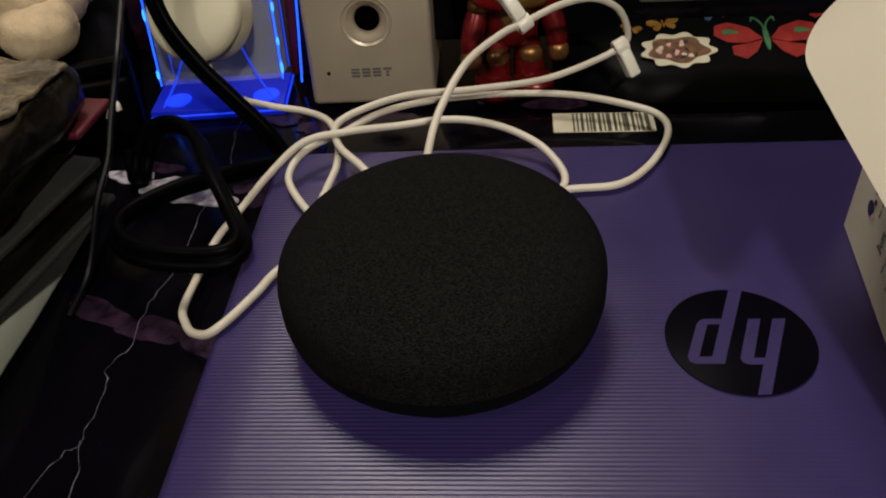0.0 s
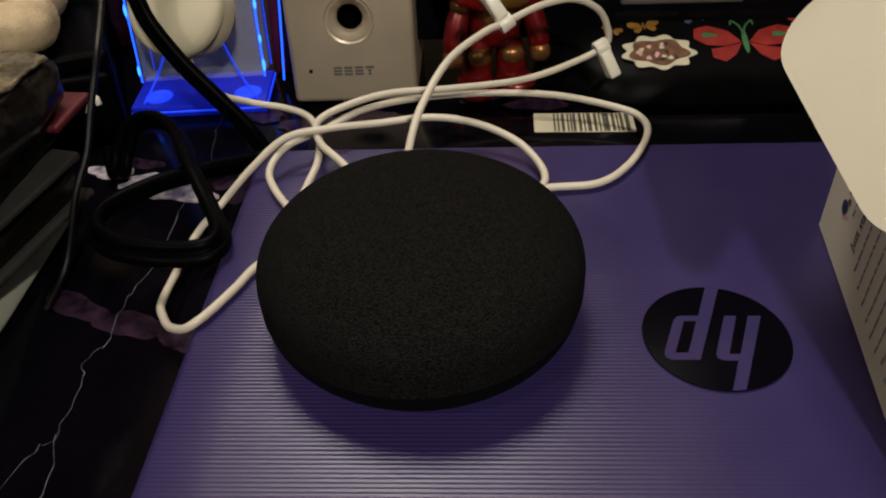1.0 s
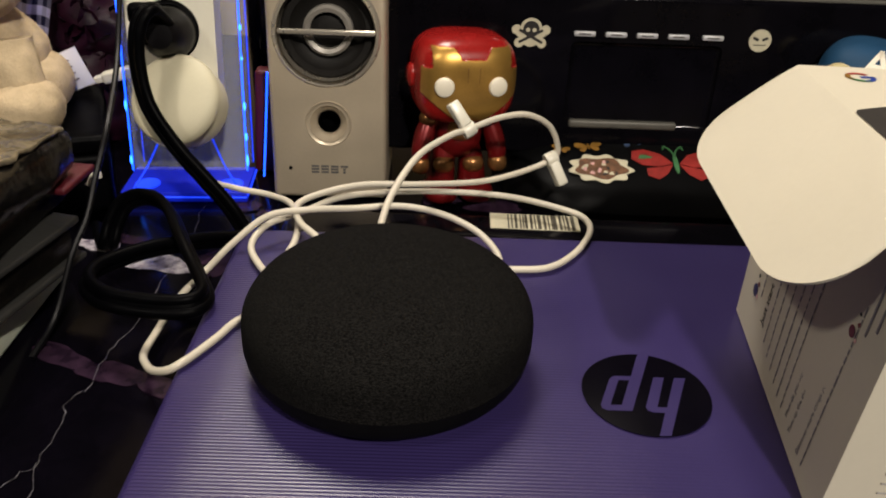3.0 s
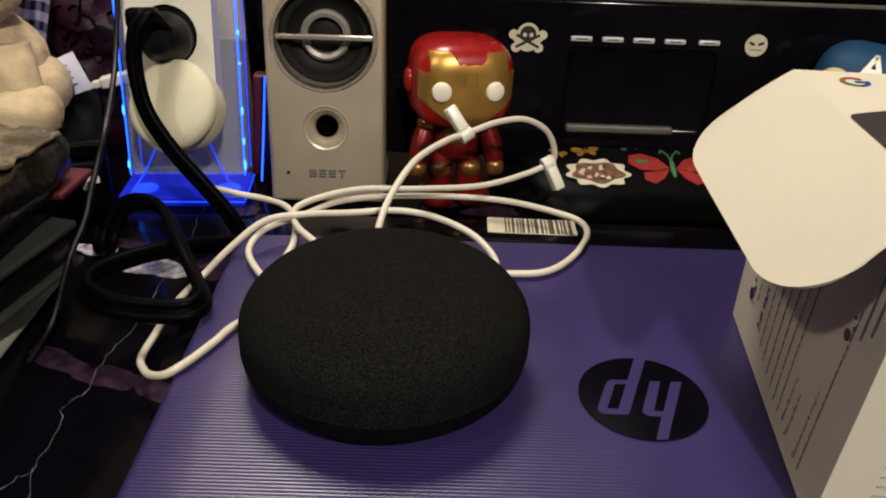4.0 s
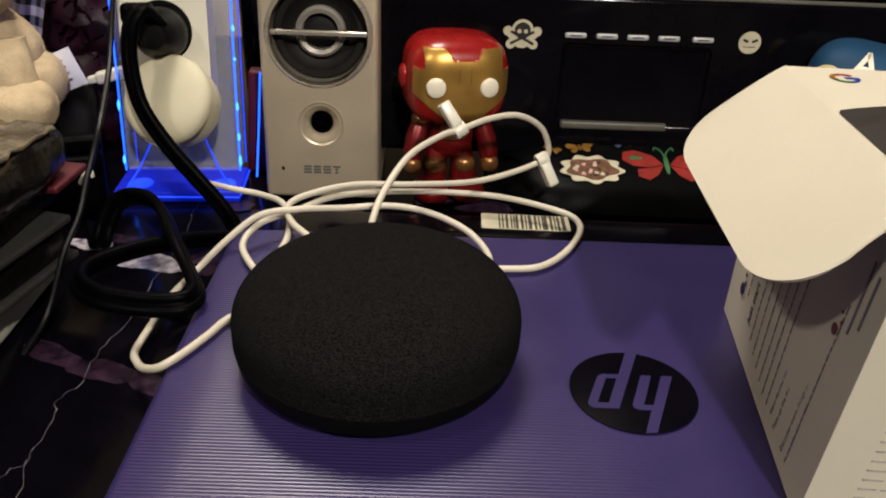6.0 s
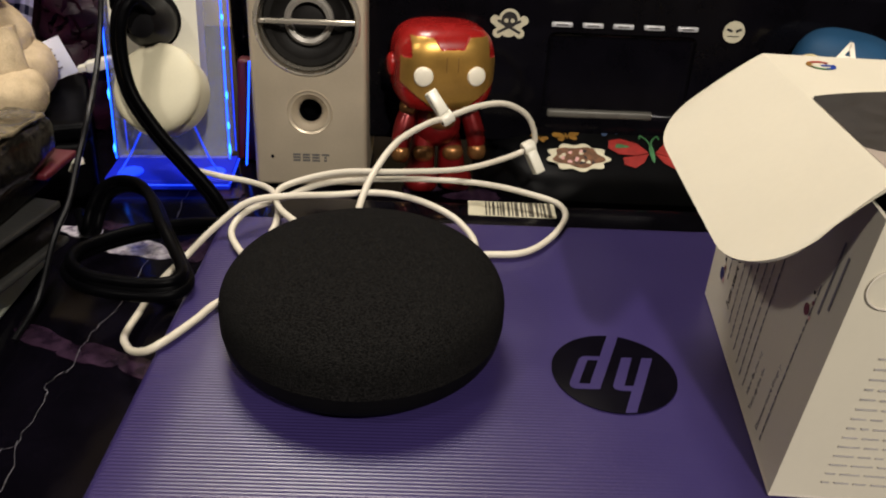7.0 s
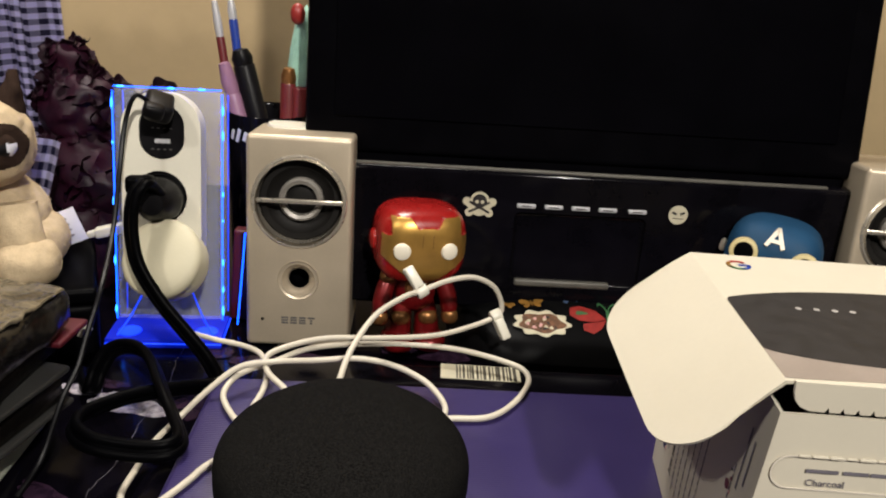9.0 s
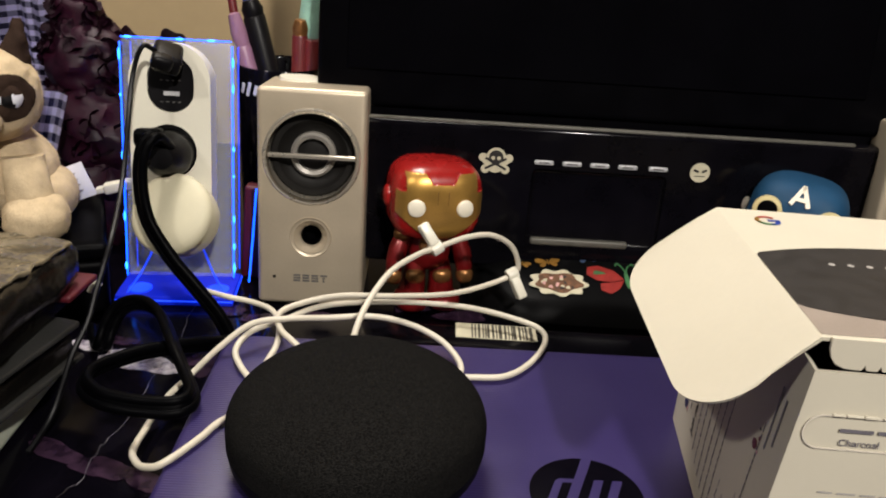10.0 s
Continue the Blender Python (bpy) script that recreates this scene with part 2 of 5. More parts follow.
M_CHECK = gingham("gingham_cloth", (0.010, 0.008, 0.040), (0.50, 0.48, 0.78), 0.0036)


# ---- shape helpers ----
def thing(name, label, category, place=(0, 0, 0), turn=(0, 0, 0), group="", kind=""):
    ob = new(name)
    ob.matrix_world = pose(*place, *turn)
    return tagged(ob, label, category, group, kind)


def finish(bm, name, mats, smooth=True, angle=0.6):
    bmesh.ops.recalc_face_normals(bm, faces=bm.faces)
    for f in bm.faces:
        f.smooth = smooth
    if smooth:
        for e in bm.edges:
            if len(e.link_faces) == 2 and e.calc_face_angle(0) > angle:
                e.smooth = False
    me = bpy.data.meshes.new(name)
    bm.to_mesh(me)
    bm.free()
    for m in (mats if isinstance(mats, (list, tuple)) else [mats]):
        me.materials.append(m)
    return me


def part(name, bm, material, parent=None, label="", m=None, smooth=True):
    ob = new(name, finish(bm, name, material, smooth))
    if parent is not None:
        ob.parent = parent
    if m is not None:
        ob.matrix_local = m
    return tagged(ob, label)


def solo(name, bm, material, label, category, m=None, group="", kind="", smooth=True):
    ob = part(name, bm, material, None, "", m, smooth)
    return tagged(ob, label, category, group, kind)


def join(*bms):
    """Several bmeshes into one."""
    out = bmesh.new()
    for b in bms:
        me = bpy.data.meshes.new("tmp")
        b.to_mesh(me)
        b.free()
        out.from_mesh(me)
        bpy.data.meshes.remove(me)
    return out


def box(sx, sy, sz, at=(0, 0, 0), bevel=0.0, seg=3, m=None):
    """A box centred on at, with rounded edges."""
    bm = bmesh.new()
    bmesh.ops.create_cube(bm, size=1.0)
    bmesh.ops.scale(bm, vec=(sx, sy, sz), verts=bm.verts)
    if bevel:
        bmesh.ops.bevel(bm, geom=bm.edges[:], offset=bevel, segments=seg, profile=0.5, affect="EDGES")
    bmesh.ops.translate(bm, vec=at, verts=bm.verts)
    if m is not None:
        bmesh.ops.transform(bm, matrix=m, verts=bm.verts)
    return bm


def lathe(profile, seg=48, m=None):
    """Turned shape about z from (radius, height) pairs; ends close on the axis."""
    bm = bmesh.new()
    rings = []
    for r, z in profile:
        if r < 1e-6:
            rings.append([bm.verts.new((0, 0, z))])
        else:
            rings.append([bm.verts.new((r * math.cos(2 * math.pi * k / seg), r * math.sin(2 * math.pi * k / seg), z)) for k in range(seg)])
    for a, b in zip(rings, rings[1:]):
        for k in range(seg):
            j = (k + 1) % seg
            if len(a) == 1 and len(b) > 1:
                bm.faces.new((a[0], b[k], b[j]))
            elif len(b) == 1 and len(a) > 1:
                bm.faces.new((a[k], a[j], b[0]))
            elif len(a) > 1:
                bm.faces.new((a[k], a[j], b[j], b[k]))
    if m is not None:
        bmesh.ops.transform(bm, matrix=m, verts=bm.verts)
    return bm


def smooth_path(points, steps=8):
    """Catmull-Rom curve through the points."""
    p = [Vector(q) for q in points]
    p = [2 * p[0] - p[1], *p, 2 * p[-1] - p[-2]]
    out = []
    for i in range(1, len(p) - 2):
        a, b, c, d = p[i - 1:i + 3]
        for k in range(steps):
            t = k / steps
            out.append(0.5 * (2 * b + (c - a) * t + (2 * a - 5 * b + 4 * c - d) * t * t + (3 * b - a - 3 * c + d) * t ** 3))
    out.append(p[-2])
    return out


def sweep(points, r, flat=1.0, seg=12, steps=8, side=0.0, up=Vector((0, 0, 1)), taper=None):
    """A cable along a smooth path; flat: width over thickness; side: sideways shift of the whole strand."""
    path = smooth_path(points, steps)
    bm = bmesh.new()
    rings = []
    n = len(path)
    prev = None
    for i, q in enumerate(path):
        t = (path[min(i + 1, n - 1)] - path[max(i - 1, 0)]).normalized()
        u = t.cross(up) if prev is None else prev - t * prev.dot(t)
        if u.length < 1e-5:
            u = t.orthogonal()
        u.normalize()
        prev = u
        w = u.cross(t)
        k = 1.0 if taper is None else taper(i / (n - 1))
        rings.append([bm.verts.new(q + u * (side + math.cos(2 * math.pi * j / seg) * r * flat * k) + w * math.sin(2 * math.pi * j / seg) * r * k) for j in range(seg)])
    for a, b in zip(rings, rings[1:]):
        for k in range(seg):
            j = (k + 1) % seg
            bm.faces.new((a[k], a[j], b[j], b[k]))
    bm.faces.new(rings[0][::-1])
    bm.faces.new(rings[-1])
    return bm


def prism(outline, depth, m=None, bevel=0.0):
    """A flat plate from an outline in the xy plane, depth upwards."""
    bm = bmesh.new()
    lo = [bm.verts.new((x, y, 0)) for x, y in outline]
    hi = [bm.verts.new((x, y, depth)) for x, y in outline]
    bm.faces.new(lo[::-1])
    top = bm.faces.new(hi)
    n = len(lo)
    for k in range(n):
        j = (k + 1) % n
        bm.faces.new((lo[k], lo[j], hi[j], hi[k]))
    if bevel:
        bmesh.ops.bevel(bm, geom=list(top.edges), offset=bevel, segments=2, profile=0.5, affect="EDGES")
    if m is not None:
        bmesh.ops.transform(bm, matrix=m, verts=bm.verts)
    return bm


def rounded(w, h, r, seg=8):
    """Outline of a rounded rectangle centred on the origin."""
    out = []
    for cx, cy, a in ((w / 2 - r, h / 2 - r, 0), (-w / 2 + r, h / 2 - r, 90), (-w / 2 + r, -h / 2 + r, 180), (w / 2 - r, -h / 2 + r, 270)):
        for k in range(seg + 1):
            t = radians(a + 90 * k / seg)
            out.append((cx + r * math.cos(t), cy + r * math.sin(t)))
    return out


def wobbly(w, h, bumps, depth=0.18, seg=72, turn=0.0):
    """Outline of a lobed sticker."""
    return [((1 + depth * math.cos(bumps * 2 * math.pi * k / seg + turn)) * w / 2 * math.cos(2 * math.pi * k / seg),
             (1 + depth * math.cos(bumps * 2 * math.pi * k / seg + turn)) * h / 2 * math.sin(2 * math.pi * k / seg)) for k in range(seg)]


def super_ball(a, b, c, n=2.6, at=(0, 0, 0), seg=64, rings=40):
    """A rounded, boxy ball of half sizes a, b, c."""
    bm = bmesh.new()
    bmesh.ops.create_uvsphere(bm, u_segments=seg, v_segments=rings, radius=1.0)
    for v in bm.verts:
        d = v.co
        k = (abs(d.x / a) ** n + abs(d.y / b) ** n + abs(d.z / c) ** n) ** (-1 / n)
        v.co = d * k + Vector(at)
    return bm


def cut(bm, cutters, name="cut"):
    """The body less its cutters."""
    a = new("cut_body", bpy.data.meshes.new("a"))
    bmesh.ops.recalc_face_normals(bm, faces=bm.faces)
    bm.to_mesh(a.data)
    bm.free()
    tools = []
    for c in cutters:
        t = new("cut_tool", bpy.data.meshes.new("b"))
        bmesh.ops.recalc_face_normals(c, faces=c.faces)
        c.to_mesh(t.data)
        c.free()
        md = a.modifiers.new("cut", "BOOLEAN")
        md.object, md.operation, md.solver = t, "DIFFERENCE", "EXACT"
        tools.append(t)
    dg = bpy.context.evaluated_depsgraph_get()
    dg.update()
    me = bpy.data.meshes.new_from_object(a.evaluated_get(dg))
    out = bmesh.new()
    out.from_mesh(me)
    for o in (a, *tools):
        bpy.data.objects.remove(o)
    bpy.data.meshes.remove(me)
    return out


def writing(text, size, depth=0.0002):
    """Words as a thin solid mesh, in the built-in font, in the xy plane."""
    cu = bpy.data.curves.new("words", "FONT")
    cu.body, cu.size, cu.extrude, cu.resolution_u = text, size, depth, 3
    ob = new("words", cu)
    dg = bpy.context.evaluated_depsgraph_get()
    dg.update()
    me = bpy.data.meshes.new_from_object(ob.evaluated_get(dg))
    bm = bmesh.new()
    bm.from_mesh(me)
    bpy.data.objects.remove(ob)
    return bm


def fuzz(bm, count, length, rng):
    """Short fibres standing on a plush surface."""
    faces = [f for f in bm.faces if f.material_index < 2]
    areas = np.array([f.calc_area() for f in faces])
    pick = rng.choice(len(faces), size=count, p=areas / areas.sum())
    for i in pick:
        f = faces[i]
        vs = [v.co for v in f.verts]
        w = rng.random(len(vs))
        w /= w.sum()
        q = sum((Vector(v) * float(x) for v, x in zip(vs, w)), Vector())
        d = (f.normal + Vector(rng.normal(0, 0.35, 3)) + Vector((0, 0, -0.15))).normalized()
        s = d.orthogonal().normalized() * 0.00012
        tip = q + d * length * float(rng.uniform(0.5, 1.2))
        nf = bm.faces.new((bm.verts.new(q - s), bm.verts.new(q + s), bm.verts.new(tip)))
        nf.material_index = f.material_index


UPRIGHT = pose(0, 0, 0, 90, 0, 0)   # a plate drawn in xy stands up and faces -y


# ---- the room and the desk ----
def room_wall(name, sx, sy, sz, at, material=M_WALL):
    ob = solo(name, box(sx, sy, sz), material, "plain painted room wall", "wall", pose(*at), kind="structure")
    return ob


room_wall("wall_north", 4.2, 0.1, 2.5, (0.1, 0.56, 0.55))
# The three walls out of view are dark to hold back fill light.
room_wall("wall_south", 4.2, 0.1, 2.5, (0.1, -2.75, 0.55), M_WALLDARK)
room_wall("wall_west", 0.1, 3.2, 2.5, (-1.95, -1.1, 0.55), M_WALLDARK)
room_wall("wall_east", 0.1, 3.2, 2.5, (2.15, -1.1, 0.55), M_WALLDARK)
tagged(solo("floor", box(4.2, 3.4, 0.05), M_FLOOR, "brown carpeted floor of the room", "floor", pose(0.1, -1.1, -0.745), kind="structure"))
tagged(solo("ceiling", box(4.2, 3.4, 0.05), M_CEIL, "plain off-white ceiling", "ceiling", pose(0.1, -1.1, 1.93), kind="structure"))

desk = thing("desk", "black glossy desk with printed lilac petals and silver veins", "desk")
part("desktop", box(1.5, 0.86, 0.03, (0.08, 0.07, -0.015), 0.003), M_DESK, desk)
for sx in (-0.6, 0.76):
    for sy in (-0.3, 0.44):
        part("leg", box(0.05, 0.05, 0.69, (sx, sy, -0.375), 0.004), M_BLACK, desk)


def vein(points, w):
    """A jagged printed line on the desktop."""
    rng = random.Random(7)
    path = smooth_path([(x, y, 0) for x, y in points], 5)
    bm = bmesh.new()
    row = []
    for i, q in enumerate(path):
        j = Vector((rng.uniform(-1, 1), rng.uniform(-1, 1), 0)) * 0.0012
        k = w * rng.uniform(0.35, 1.0)
        row.append((bm.verts.new((q.x - k + j.x, q.y + j.y, 0.0005)), bm.verts.new((q.x + k + j.x, q.y + j.y, 0.0005))))
    for a, b in zip(row, row[1:]):
        bm.faces.new((a[0], a[1], b[1], b[0]))
    return bm


part("printed_vein", vein([(-0.128, -0.075), (-0.118, -0.0435), (-0.1124, -0.0328), (-0.1134, -0.0108), (-0.1151, -0.0017), (-0.1098, 0.0083), (-0.1117, 0.0274), (-0.1067, 0.0452), (-0.1073, 0.0806), (-0.1038, 0.1178), (-0.1082, 0.1548), (-0.11, 0.20)], 0.00022), M_VEIN, desk, "thin silver printed vein")
part("printed_vein", vein([(-0.1124, -0.0328), (-0.108, -0.05), (-0.1105, -0.08)], 0.00020), M_VEIN, desk, "thin silver printed vein")


def petal(x, y, length, width, turn):
    n = 28
    out = []
    for k in range(n):
        t = 2 * math.pi * k / n
        r = 1 + 0.13 * math.sin(3 * t + x * 90) + 0.07 * math.sin(7 * t + y * 70)
        out.append((length / 2 * math.cos(t) * r, width / 2 * math.sin(t) * r))
    return prism(out, 0.0003 + 0.0008 * abs(x * 37 % 0.4), pose(x, y, 0.0001, 0, 0, turn))


for x, y, l, w, a in ((-0.128, 0.0235, 0.034, 0.010, -28), (-0.106, 0.014, 0.026, 0.012, -15), (-0.088, 0.0085, 0.024, 0.010, -30),
                      (-0.0875, 0.1024, 0.020, 0.014, 20), (-0.083, 0.092, 0.016, 0.010, 50), (-0.137, 0.118, 0.026, 0.008, -12),
                      (0.046, 0.1665, 0.030, 0.014, 5), (0.020, 0.175, 0.030, 0.012, 12), (-0.038, 0.156, 0.034, 0.010, 6), (-0.066, 0.150, 0.026, 0.012, 14),
                      (-0.088, 0.158, 0.022, 0.012, -10)):
    part("printed_petal", petal(x, y, l, w, a), M_PETAL, desk, "lilac printed flower petal")
for x, y, l, w, a in ((-0.118, 0.098, 0.046, 0.017, -18), (-0.147, 0.111, 0.022, 0.010, -10)):
    part("printed_petal", petal(x, y, l, w, a), M_PALE, desk, "pale grey printed flower petal")

# ---- laptop ----
LID_Z, LX0, LX1, LY0, LY1 = 0.020, -0.0731, 0.2490, -0.1225, 0.0980
laptop = thing("laptop", "closed purple laptop with ridged lid lying on the desk", "laptop")


def ridged_lid():
    """The lid: a shallow shell whose top carries fine ridges from side to side, fading out at its rim."""
    bm = bmesh.new()
    pitch, per = 0.00145, 6
    n = int((LY1 - LY0) / pitch * per)
    xs = [0, 0.0007, 0.0016, 0.0030] + [0.02 + k * 0.0235 for k in range(13)]
    w = LX1 - LX0
    xs = xs + [w - v for v in (0.0030, 0.0016, 0.0007, 0)]
    rows = []
    for i in range(n + 1):
        y = LY0 + (LY1 - LY0) * i / n
        ry = min(y - LY0, LY1 - y)
        row = []
        for x in xs:
            rx = min(x, w - x)
            d = min(rx, ry)
            drop = 0.0022 * max(0.0, 1 - d / 0.0030) ** 2
            # rounded plan corners
            cx, cy = max(0, 0.010 - rx), max(0, 0.010 - ry)
            over = max(0.0, math.hypot(cx, cy) - 0.010)
            ridge = (0.000008 + 0.000125 * min(1, max(0, (0.17 - x) / 0.11))) * (0.5 + 0.5 * math.cos(2 * math.pi * (y - LY0) / pitch)) * min(1, d / 0.0025)
            sx = (1 if x < w / 2 else -1) * over * 0.7
            sy = (1 if y < 0 else -1) * over * 0.7
            row.append(bm.verts.new((LX0 + x + sx, y + sy, LID_Z - drop - 0.0003 + ridge)))
        rows.append(row)
    for a, b in zip(rows, rows[1:]):
        for k in range(len(xs) - 1):
            bm.faces.new((a[k], a[k + 1], b[k + 1], b[k]))
    rim = [e for e in bm.edges if len(e.link_faces) == 1]
    ext = bmesh.ops.extrude_edge_only(bm, edges=rim)
    for v in ext["geom"]:
        if isinstance(v, bmesh.types.BMVert):
            v.co.z = LID_Z - 0.0085
    return bm


part("lid", ridged_lid(), M_LID, laptop, "purple lid with fine sideways ridges")
part("base", box(LX1 - LX0 - 0.001, LY1 - LY0 + 0.004, 0.0095, ((LX0 + LX1) / 2, (LY0 + LY1) / 2 + 0.001, 0.0063), 0.003), M_LIDSIDE, laptop, "dark purple lower case")
part("hinge", join(box(0.295, 0.036, 0.011, (0.088, 0.1160, 0.0072), 0.004, 4), box(0.288, 0.004, 0.004, (0.088, 0.1000, 0.0125), 0.0015)), M_GLOSS, laptop, "glossy black hinge bar")
for sx in (-0.05, 0.226):
    for sy in (-0.10, 0.08):
        part("rubber_foot", lathe([(0, 0), (0.006, 0), (0.006, 0.002), (0, 0.002)], 20, pose(sx, sy, 0)), M_RUBBER, laptop)

# barcode label on the hinge bar
label = thing("barcode_label", "white barcode label stuck on the hinge bar", "label", (0.0632, 0.1255, 0.0129), (0, 0, -1.2))
part("paper", prism(rounded(0.0435, 0.0158, 0.0006, 2), 0.00025), M_CREAMSTICK, label)
rng = random.Random(4)
x = -0.0128
while x < 0.0200:
    w = rng.choice((0.0008, 0.0013, 0.0018))
    part("bar", box(w, 0.0150, 0.0001, (x, 0, 0.0003)), M_BARINK, label)
    x += w + rng.choice((0.0006, 0.0009, 0.0012))

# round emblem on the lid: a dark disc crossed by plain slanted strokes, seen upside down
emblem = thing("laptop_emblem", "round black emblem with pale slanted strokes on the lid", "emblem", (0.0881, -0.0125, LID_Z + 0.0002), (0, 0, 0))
R = 0.0217
part("disc", lathe([(0, 0.0), (R, 0.0), (R, 0.00015), (R - 0.0002, 0.00025), (0, 0.00025)], 72), M_LOGO, emblem)


def emblem_piece(name, outline, lift, material):
    part(name, prism(outline, 0.0003, pose(0, 0, lift)), material, emblem)


emblem_piece("stroke", [(0.0012, 0.0214), (0.0052, 0.0208), (-0.0066, -0.0098), (-0.0150, -0.0098), (-0.0164, -0.0088), (-0.0165, -0.0068), (-0.0114, 0.0066), (-0.0102, 0.0080), (-0.0090, 0.0085), (-0.0036, 0.0085)][::-1], 0.0001, M_LID)
emblem_piece("counter", [(-0.0084, 0.0060), (-0.0047, 0.0060), (-0.0096, -0.0070), (-0.0133, -0.0070)][::-1], 0.00022, M_LOGO)
emblem_piece("stroke", [(0.0042, 0.0083), (0.0079, 0.0083), (0.0021, -0.0076), (0.0053, -0.0076), (0.0114, 0.0083), (0.0153, 0.0083), (0.0036, -0.0212), (-0.0002, -0.0215), (0.0041, -0.0102), (0.0002, -0.0102), (-0.0014, -0.0094), (-0.0018, -0.0078)][::-1], 0.0001, M_LID)

# ---- round smart speaker ----
mini = thing("smart_speaker", "round charcoal fabric smart speaker standing on the laptop", "speaker", (0, 0, LID_Z))


def pebble(z0, z1, rmax, zc, n=2.25, lo=0.0, hi=1.0, steps=40):
    """Profile of the pebble between two fractions of its height."""
    out = []
    for k in range(steps + 1):
        a = radians(-90 + 180 * (lo + (hi - lo) * k / steps))
        c, s = math.cos(a), math.sin(a)
        r = rmax * abs(c) ** (2 / n)
        h = (z1 - zc if s > 0 else zc - z0)
        out.append((r, zc + math.copysign(abs(s) ** (2 / n), s) * h))
    return out


top = pebble(0.0, 0.0422, 0.0490, 0.0200, 4.6, 0.484, 0.5, 8)[:-1] + pebble(0.0, 0.0422, 0.0490, 0.0200, 2.3, 0.5, 1.0, 30)
top[-1] = (0.0, 0.0422)
bot = [(0.0, 0.0012), (0.033, 0.0012)] + [p for p in pebble(0.0010, 0.0422, 0.0487, 0.0200, 4.6, 0.13, 0.487)]
part("fabric_top", lathe(top, 128), M_FABRIC, mini, "charcoal knitted fabric top")
# Shell darker than the fabric: the lower half's shade is in its colour.
part("shell", lathe(bot, 96), M_SHELL, mini, "plastic underside, darkened for shade")
part("foot_pad", lathe([(0, -0.0), (0.030, -0.0), (0.031, 0.0012), (0.0, 0.0016)], 64), M_RUBBER, mini, "black rubber foot pad")

# ---- white charging cable lying in loops ----
cable = thing("charging_cable", "white charging cable lying in loose loops", "cable")
S1 = [(-0.0100, 0.042, 0.024), (-0.0085, 0.052, 0.034), (-0.0074, 0.06, 0.0422), (-0.0034, 0.075, 0.0504), (0.0062, 0.095, 0.0587), (0.0194, 0.113, 0.0613), (0.0284, 0.123, 0.0610),
      (0.0432, 0.135, 0.0627), (0.0573, 0.143, 0.0618), (0.069, 0.149, 0.0543), (0.0743, 0.151, 0.0436), (0.0728, 0.15, 0.0373),
      (0.06, 0.145, 0.0324), (0.037, 0.132, 0.0311), (0.0071, 0.12, 0.0339), (-0.0188, 0.112, 0.0365), (-0.0369, 0.102, 0.0362),
      (-0.0464, 0.093, 0.0345), (-0.0436, 0.08, 0.0329), (-0.0321, 0.066, 0.0309), (-0.020, 0.050, 0.0235)]
S2 = [(0.026, 0.050, 0.0222), (0.04, 0.0622, 0.0222), (0.0617, 0.0656, 0.0222), (0.0753, 0.0786, 0.0222), (0.0854, 0.0995, 0.0218), (0.0853, 0.1136, 0.0218), (0.0756, 0.1228, 0.022),
      (0.0513, 0.1303, 0.024), (0.0235, 0.1316, 0.025), (-0.0064, 0.1232, 0.028), (-0.0287, 0.1073, 0.032), (-0.0434, 0.0943, 0.0310),
      (-0.0577, 0.0833, 0.0295), (-0.0629, 0.0717, 0.026), (-0.0584, 0.0605, 0.0236), (-0.0477, 0.0467, 0.0222), (-0.036, 0.038, 0.0222)]
S3 = [(0.030, 0.050, 0.0222), (0.0421, 0.0665, 0.0235), (0.0358, 0.0837, 0.0265), (0.0232, 0.0928, 0.03), (0.0092, 0.0957, 0.033), (-0.0047, 0.0959, 0.034), (-0.0219, 0.0922, 0.034),
      (-0.0408, 0.0854, 0.036), (-0.0575, 0.0819, 0.034), (-0.0709, 0.0747, 0.025), (-0.0831, 0.0663, 0.014), (-0.0913, 0.0552, 0.008),
      (-0.094, 0.0334, 0.006), (-0.0928, 0.0159, 0.0085), (-0.0883, 0.0060, 0.0110), (-0.0827, -0.0022, 0.0150), (-0.0757, -0.0076, 0.0195), (-0.0710, -0.0068, 0.0220), (-0.0673, -0.0008, 0.0220), (-0.0621, 0.0097, 0.0220), (-0.0569, 0.0208, 0.0220), (-0.042, 0.036, 0.0222)]
S4 = [(-0.1110, 0.150, 0.045), (-0.1098, 0.14, 0.0381), (-0.1014, 0.135, 0.0271), (-0.082, 0.125, 0.0264), (-0.0653, 0.1198, 0.026), (-0.0528, 0.1076, 0.028), (-0.0466, 0.092, 0.028),
      (-0.0452, 0.0774, 0.026), (-0.0476, 0.0653, 0.0235), (-0.0497, 0.0487, 0.0222), (-0.045, 0.040, 0.0222)]
for s in (S1, S2, S3, S4):
    part("cable_strand", sweep(s, 0.00148, steps=10), M_WHITECABLE, cable)


def cable_clip():
    """A split rubber holder: a collar with two long lips."""
    lips = [box(0.0034, 0.0145, 0.0062, (s * 0.0024, 0.0095, 0), 0.0012, 3) for s in (-1, 1)]
    web = box(0.0030, 0.010, 0.0056, (0, 0.0075, 0), 0.0006, 2)
    collar = lathe([(0.0020, -0.0035), (0.0038, -0.0035), (0.0041, -0.0028), (0.0041, 0.0028), (0.0038, 0.0035), (0.0020, 0.0035), (0.0020, -0.0035)], 28)
    return join(*lips, web, collar)


